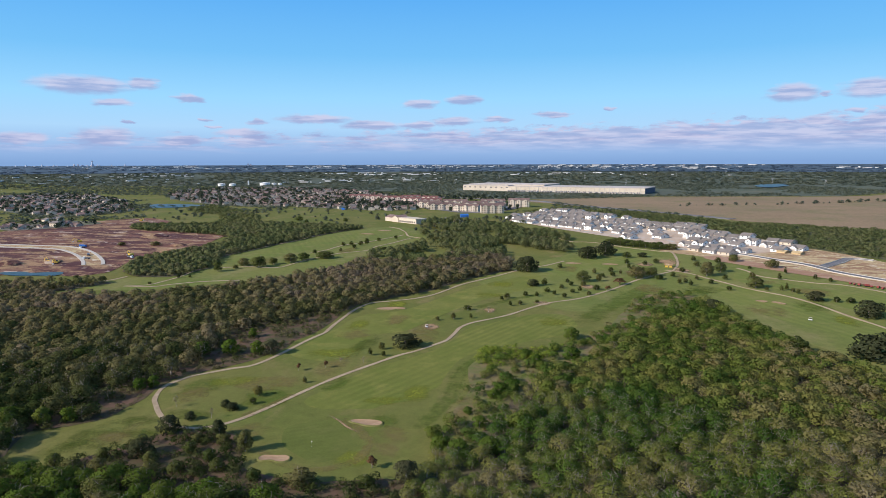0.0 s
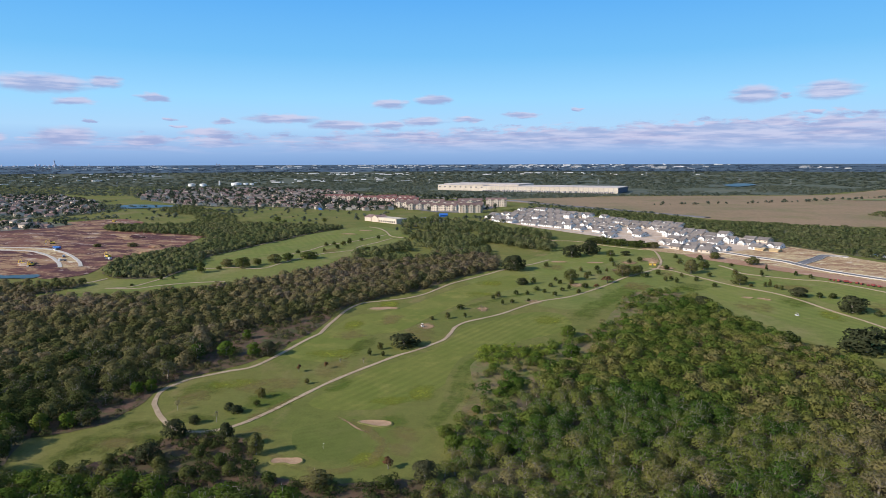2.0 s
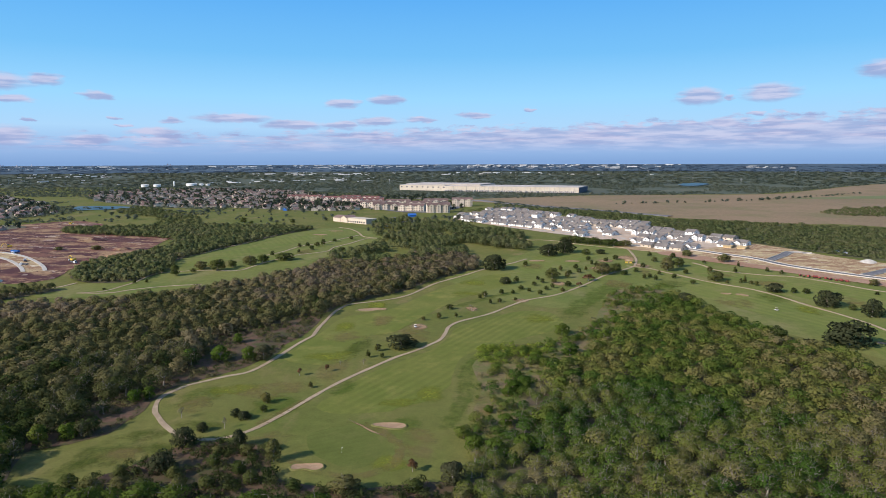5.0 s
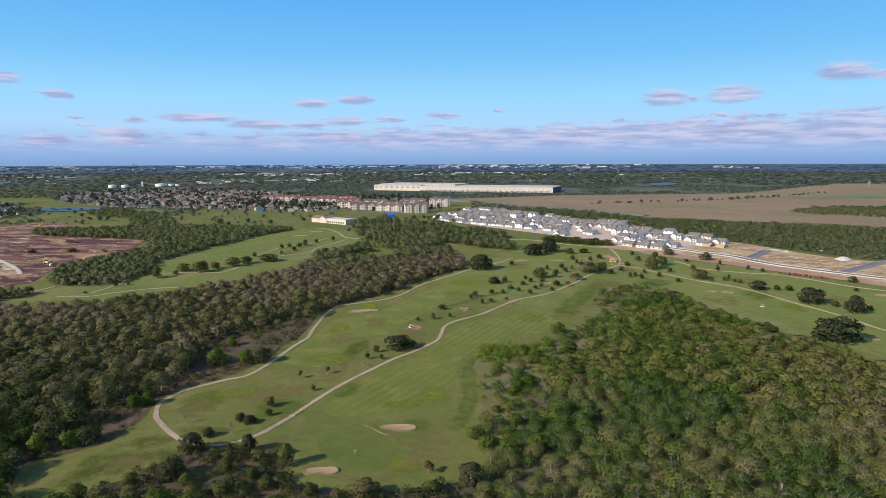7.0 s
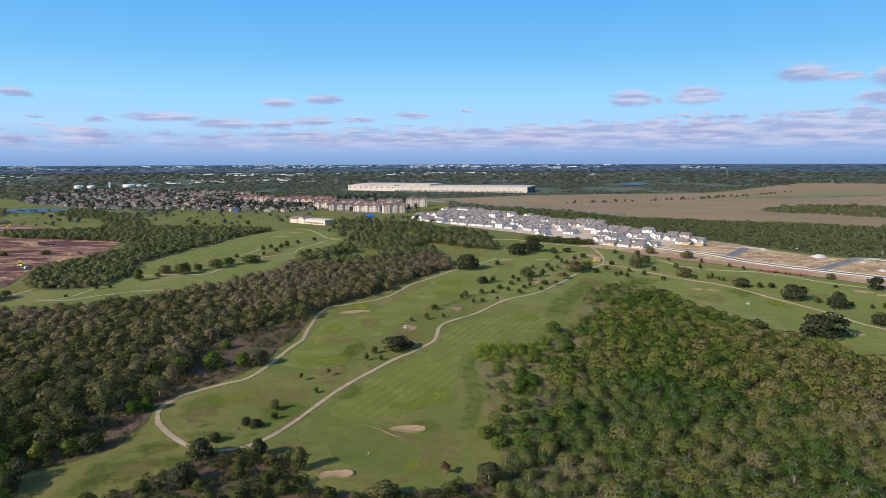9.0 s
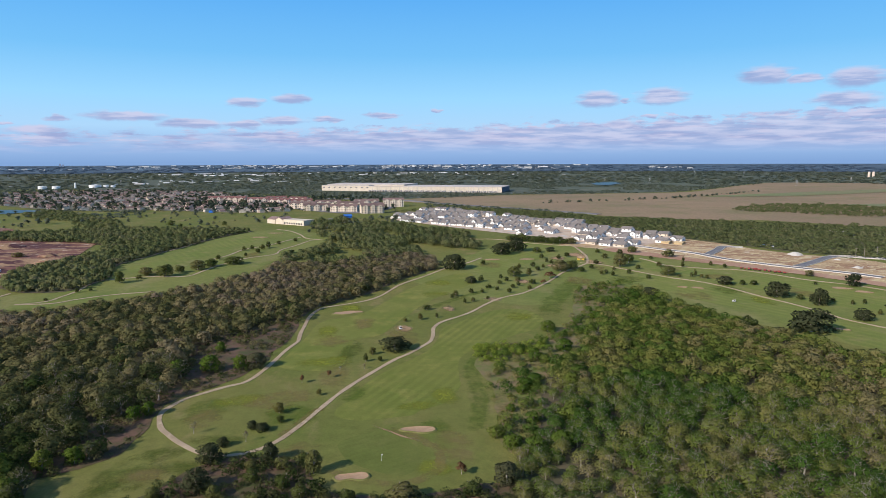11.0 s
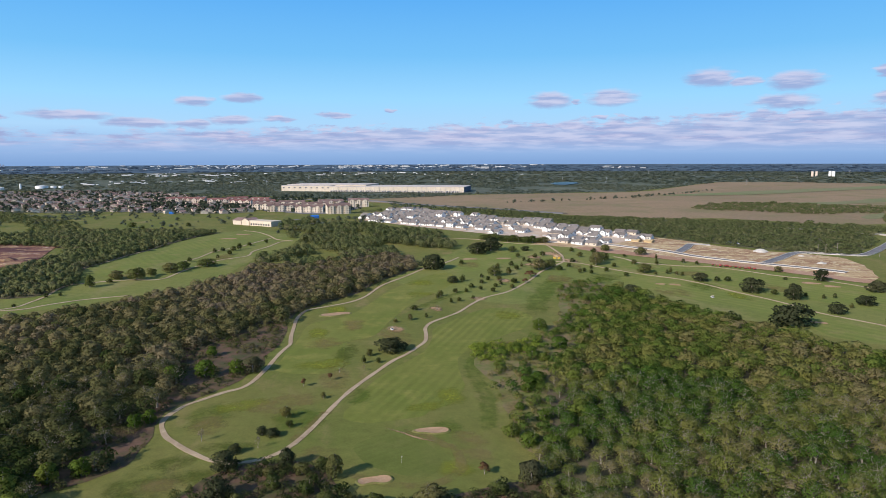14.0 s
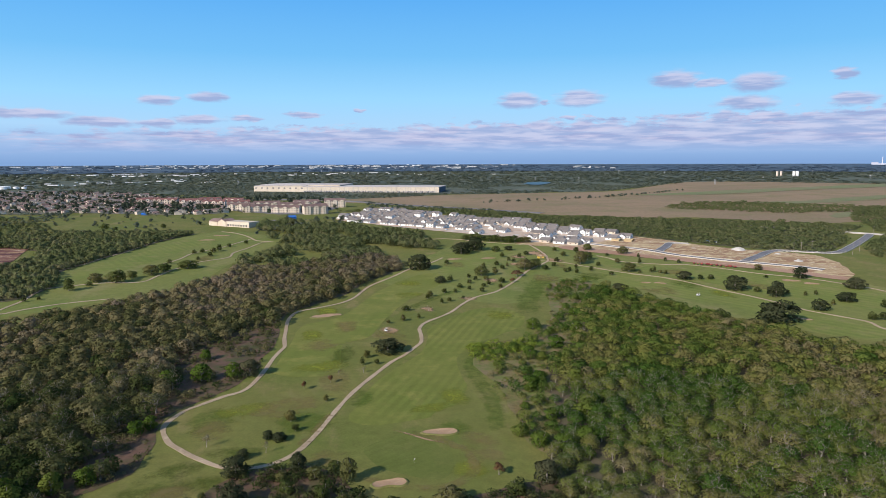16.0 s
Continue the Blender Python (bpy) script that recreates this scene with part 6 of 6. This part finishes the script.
    for name, r1, r2, z0, z1 in (("shaft", 4, 3, -5, 34), ("top_house", 6, 8, 34, 38), ("mast", 1.0, 0.5, 38, 48)):
        bm = bmesh.new()
        bmesh.ops.create_cone(bm, cap_ends=True, segments=16, radius1=r1, radius2=r2, depth=z1 - z0, matrix=Matrix.Translation((0, 0, (z0 + z1) / 2)))
        part(name, bm, CITY, ot)


def small_things():
    # shelter by the path
    hut = tagged(new("shelter"), "small yellow-walled shelter with a tan roof by the cart path", "shelter")
    hut.location, hut.rotation_euler, hut.scale = (146, 589, float(terrain(146, 589))), (0, 0, radians(-8)), (0.8, 0.8, 0.7)
    part("wall", boxed(-3.6, 3.6, -2.4, 2.4, -0.3, 2.7), YELLOW, hut)
    walls, roof = bmesh.new(), bmesh.new()
    gabled(walls, roof, -3.6, 3.6, -2.4, 2.4, 2.7, 2.9, 1.2, True, 0.7)
    part("gable", walls, YELLOW, hut)
    part("roof", roof, TAN_SOIL, hut, "tan pitched roof")
    part("door", boxed(-0.6, 0.6, -2.5, -2.38, 0, 2.0), DARK_PANEL, hut, "dark doorway")
    # pin and flag
    pin = tagged(new("flagstick"), "white flagstick with a small pale flag in the green", "flagstick")
    pin.location = (-27, 206, float(terrain(-27, 206)) + 0.1)
    part("pole", boxed(-0.015, 0.015, -0.015, 0.015, 0, 2.15), WHITE, pin)
    part("flag", boxed(0.03, 0.36, -0.015, 0.015, 1.85, 2.1), WHITE, pin, "small pale flag")
    # cars
    car = tagged(new("car"), "parked car with a rounded cabin", "car", group="parked cars")
    bm = bmesh.new()
    prism(bm, [(-2.2, 0.35), (2.2, 0.35), (2.25, 0.75), (1.2, 0.95), (-2.05, 1.0), (-2.25, 0.8)], -0.9, 0.9, True)
    part("body", bm, CAR, car)
    bm = bmesh.new()
    prism(bm, [(-1.7, 0.95), (1.0, 0.95), (0.4, 1.45), (-1.3, 1.45)], -0.8, 0.8, True)
    part("cabin", bm, GLASS, car, "dark glazed cabin")
    for x in (-0.8, 0.8):
        for y in (-1.35, 1.35):
            bm = bmesh.new()
            bmesh.ops.create_cone(bm, cap_ends=True, segments=12, radius1=0.34, radius2=0.34, depth=0.24, matrix=Matrix.Translation((x, y, 0.34)) @ Matrix.Rotation(math.pi / 2, 4, "Y"))
            wheel = part("wheel", bm, TYRE, car, "black wheel")
            bm = bmesh.new()
            bmesh.ops.create_cone(bm, cap_ends=True, segments=10, radius1=0.2, radius2=0.2, depth=0.26, matrix=Matrix.Translation((x, y, 0.34)) @ Matrix.Rotation(math.pi / 2, 4, "Y"))
            part("rim", bm, STEEL, wheel, "grey metal rim")
    rng = random.Random(21)
    for k in range(30):
        put(car, -138 + (k % 10) * 4.0 + (k // 10) * 10, 960 - (k % 10) * 4.5 + (k // 10) * 9, 40 + rng.uniform(-3, 3))
    for k in range(34):
        p = Vector((205, 662)) + Vector((0.69, 0.72)) * (45 + 55 * (k % 4)) + Vector((0.72, -0.69)) * (-260 + 9.2 * k)
        if inside(SUBDIV, np.array([p.x]), np.array([p.y]))[0]:
            put(car, p.x, p.y, 46 + rng.choice((0, 90)))
    for x, y in ((351, 646), (356, 641)):
        put(car, x, y, 60, 1.6)
    for k in range(24):
        put(car, -225 + 7 * k + rng.uniform(-2, 2), 1240 - 5.5 * k + 30 * (k % 3), rng.uniform(0, 180))
    discard(car)
    # diggers
    dig = tagged(new("excavator"), "yellow excavator on bare earth", "excavator", group="earth movers")
    part("track", boxed(-1.7, -1.0, -2.2, 2.2, 0, 1.0), TYRE, dig, "black crawler track")
    part("track", boxed(1.0, 1.7, -2.2, 2.2, 0, 1.0), TYRE, dig, "black crawler track")
    part("body", boxed(-1.6, 1.6, -2.6, 1.4, 1.1, 2.6), YELLOW, dig)
    part("cab", boxed(-1.5, -0.3, -0.4, 1.6, 2.6, 3.4), GLASS, dig, "dark glazed cab")
    for name, pts in (("boom", [Vector((0.4, 1.0, 2.0)), Vector((0.4, 3.6, 4.8)), Vector((0.4, 5.6, 4.2))]), ("arm", [Vector((0.4, 5.6, 4.3)), Vector((0.4, 6.6, 2.6)), Vector((0.4, 6.4, 1.2))])):
        v, f = tube(pts, [0.35, 0.3, 0.22], 5)
        part(name, mesh_of(name, v, [tuple(int(i) for i in q) for q in f], YELLOW), None, dig)
    part("bucket", boxed(-0.3, 1.1, 5.7, 6.8, 0.2, 1.3), STEEL, dig, "steel bucket")
    for x, y, t, s in ((-354, 566, 60, 1.1), (-391, 514, 200, 1.0), (-402, 518, 80, 0.9), (-470, 640, 120, 1.0), (-555, 871, 10, 1.0)):
        put(dig, x, y, t, s)
    discard(dig)
    # row of red machines on the bare strip
    mach = tagged(new("trenching_machine"), "red tracked trenching machine on the bare strip", "machine", group="red machines")
    part("body", boxed(-1, 1, -1.6, 1.6, 0.7, 2.2), RED_PAINT, mach)
    part("boom", boxed(-0.2, 0.2, 1.6, 4.0, 1.2, 1.7), RED_PAINT, mach)
    part("track", boxed(-1.2, 1.2, -1.8, 1.8, 0, 0.7), TYRE, mach, "black tracks")
    for k in range(10):
        put(mach, 266 + 2.6 * k + rng.uniform(-1.2, 1.2), 530 - 2.8 * k + rng.uniform(-1.2, 1.2), rng.uniform(0, 360), rng.uniform(0.5, 0.85))
    discard(mach)
    # golf carts
    gc = tagged(new("golf_cart"), "white golf cart with a canopy roof", "golf cart", group="golf carts")
    part("body", boxed(-0.6, 0.6, -1.2, 1.2, 0.3, 0.8), WHITE, gc)
    part("seat", boxed(-0.55, 0.55, -0.6, 0.0, 0.8, 1.3), TYRE, gc, "dark seat")
    part("roof", boxed(-0.65, 0.65, -1.0, 0.9, 1.85, 1.95), CREAM, gc)
    for x in (-0.58, 0.54):
        for y in (-0.95, 0.8):
            part("post", boxed(x, x + 0.04, y, y + 0.04, 0.8, 1.85), STEEL, gc)
            part("wheel", boxed(x - 0.05, x + 0.1, y - 0.22, y + 0.22, 0, 0.45), TYRE, gc)
    for x, y, t in ((-20, 366, 30), (202, 418, 80)):
        put(gc, x, y, t, 0.9)
    discard(gc)
    # blue container on the dirt site
    box_ = tagged(new("storage_container"), "blue steel storage container on bare earth", "container")
    box_.location, box_.rotation_euler = (-443, 612, float(terrain(-443, 612)) + 0.2), (0, 0, radians(-12))
    box_.scale = (0.75, 0.9, 0.8)
    part("shell", boxed(-6, 6, -1.2, 1.2, 0, 2.5), BLUE, box_)
    for k in range(11):
        part("rib", boxed(-5.6 + k * 1.1, -5.4 + k * 1.1, -1.28, -1.2, 0.1, 2.4), BLUE, box_)
    part("door", boxed(6.0, 6.08, -1.1, 1.1, 0.1, 2.4), BLUE, box_, "blue end door")
    for k, (x, y) in enumerate(((-395, 560), (-382, 541), (-436, 602), (-347, 556))):
        site_truck = tagged(new("site_truck"), "white and grey works truck on bare earth", "truck", group="works trucks")
        site_truck.location, site_truck.rotation_euler = (x, y, float(terrain(x, y)) + 0.15), (0, 0, radians(40 + 70 * k))
        part("cab", boxed(-1.1, 1.1, 1.6, 3.2, 0.6, 2.4), WHITE, site_truck)
        part("bed", boxed(-1.1, 1.1, -3.2, 1.5, 0.8, 1.7), DARK_PANEL, site_truck, "dark load bed")
        part("windscreen", boxed(-0.95, 0.95, 3.2, 3.26, 1.5, 2.2), GLASS, site_truck)
        for u in (-1.0, 0.7):
            for w in (-2.2, 2.2):
                part("wheel", boxed(u, u + 0.3, w - 0.45, w + 0.45, 0, 0.9), TYRE, site_truck, "black wheel")
    # poles along the new road
    for x, y in ((390, 562), (398, 562), (413, 566), (436, 541), (457, 556), (571, 660)):
        pole = tagged(new("utility_pole"), "dark wooden utility pole beside the new road", "pole", group="utility poles")
        pole.location = (x, y, float(terrain(x, y)))
        v, f = tube([Vector((0, 0, -0.5)), Vector((0.05, 0, 5)), Vector((0, 0, 10.5))], [0.22, 0.18, 0.13], 6)
        part("shaft", mesh_of("shaft", v, [tuple(int(i) for i in q) for q in f], BARK), None, pole)
        part("crossarm", boxed(-1.2, 1.2, -0.08, 0.08, 9.7, 9.9), BARK, pole)
    # blue tent
    tent = tagged(new("tent"), "bright blue tarpaulin canopy", "canopy", group="blue canopies")
    walls, roof = bmesh.new(), bmesh.new()
    gabled(walls, roof, -6, 6, -4, 4, 0, 3, 2, True)
    part("side", walls, BLUE, tent)
    part("roof", roof, BLUE, tent)
    put(tent, -97, 1015, 20)
    put(tent, -330, 1125, 0, 0.7)
    discard(tent)
    # timber frame of an unfinished house and a gravel heap
    for x, y in ((266, 684), (277, 676)):
        fr = tagged(new("unfinished_house"), "unfinished house with raw yellow sheathing", "house", group="unfinished houses")
        fr.location, fr.rotation_euler = (x, y, float(terrain(x, y)) + 0.1), (0, 0, radians(-44))
        walls, roof = bmesh.new(), bmesh.new()
        gabled(walls, roof, -4.2, 4.2, -4.6, 4.6, -0.3, 1.5, 1.2, True)
        part("wall", walls, TIMBER, fr)
        part("roof", roof, TIMBER, fr)
    for x, y, r, h in ((352, 592, 7, 3.2), (372, 560, 3, 1.4), (362, 520, 4, 1.8), (-430, 500, 16, 5), (-400, 520, 9, 3), (-330, 600, 14, 4), (-420, 700, 18, 4), (-350, 640, 10, 3)):
        bm = bmesh.new()
        bmesh.ops.create_icosphere(bm, subdivisions=3, radius=1.0)
        for q in bm.verts:
            k = 1 + 0.25 * noise.noise(q.co * 2.3 + Vector((x, y, 0)))
            q.co = Vector((q.co.x * r * k, q.co.y * r * k, (max(q.co.z, 0.0) ** 1.9 - 0.06) * h * k))
        me = bpy.data.meshes.new("earth_mound")
        bm.to_mesh(me)
        bm.free()
        me.materials.append(RED_SOIL if x < 0 else PALE)
        ob = tagged(new("earth_mound", me), "heap of dug reddish earth" if x < 0 else "heap of pale gravel", "heap", group="earth mounds")
        ob.location = (x, y, float(terrain(x, y)))
    # transmission pylons across the far country
    py = tagged(new("pylon"), "slim grey steel transmission pylon", "pylon", group="pylons")
    v, f = joined([tube([Vector((sx * 4, sy * 4, -1)), Vector((sx * 0.8, sy * 0.8, 34))], [0.5, 0.3], 4) for sx in (-1, 1) for sy in (-1, 1)])
    part("mast", mesh_of("mast", v, [tuple(int(i) for i in q) for q in f], STEEL), None, py)
    for z in (24, 29, 34):
        part("crossarm", boxed(-7, 7, -0.4, 0.4, z, z + 0.8), STEEL, py)
    for k in range(26):
        az = -44 + 3.6 * k
        r = 2750 + 500 * math.sin(k * 1.7)
        put(py, r * math.sin(radians(az)), r * math.cos(radians(az)), -az, 0.5)
    discard(py)


new_houses()
old_houses()
apartments()
clubhouse()
warehouse()
far_buildings()
small_things()
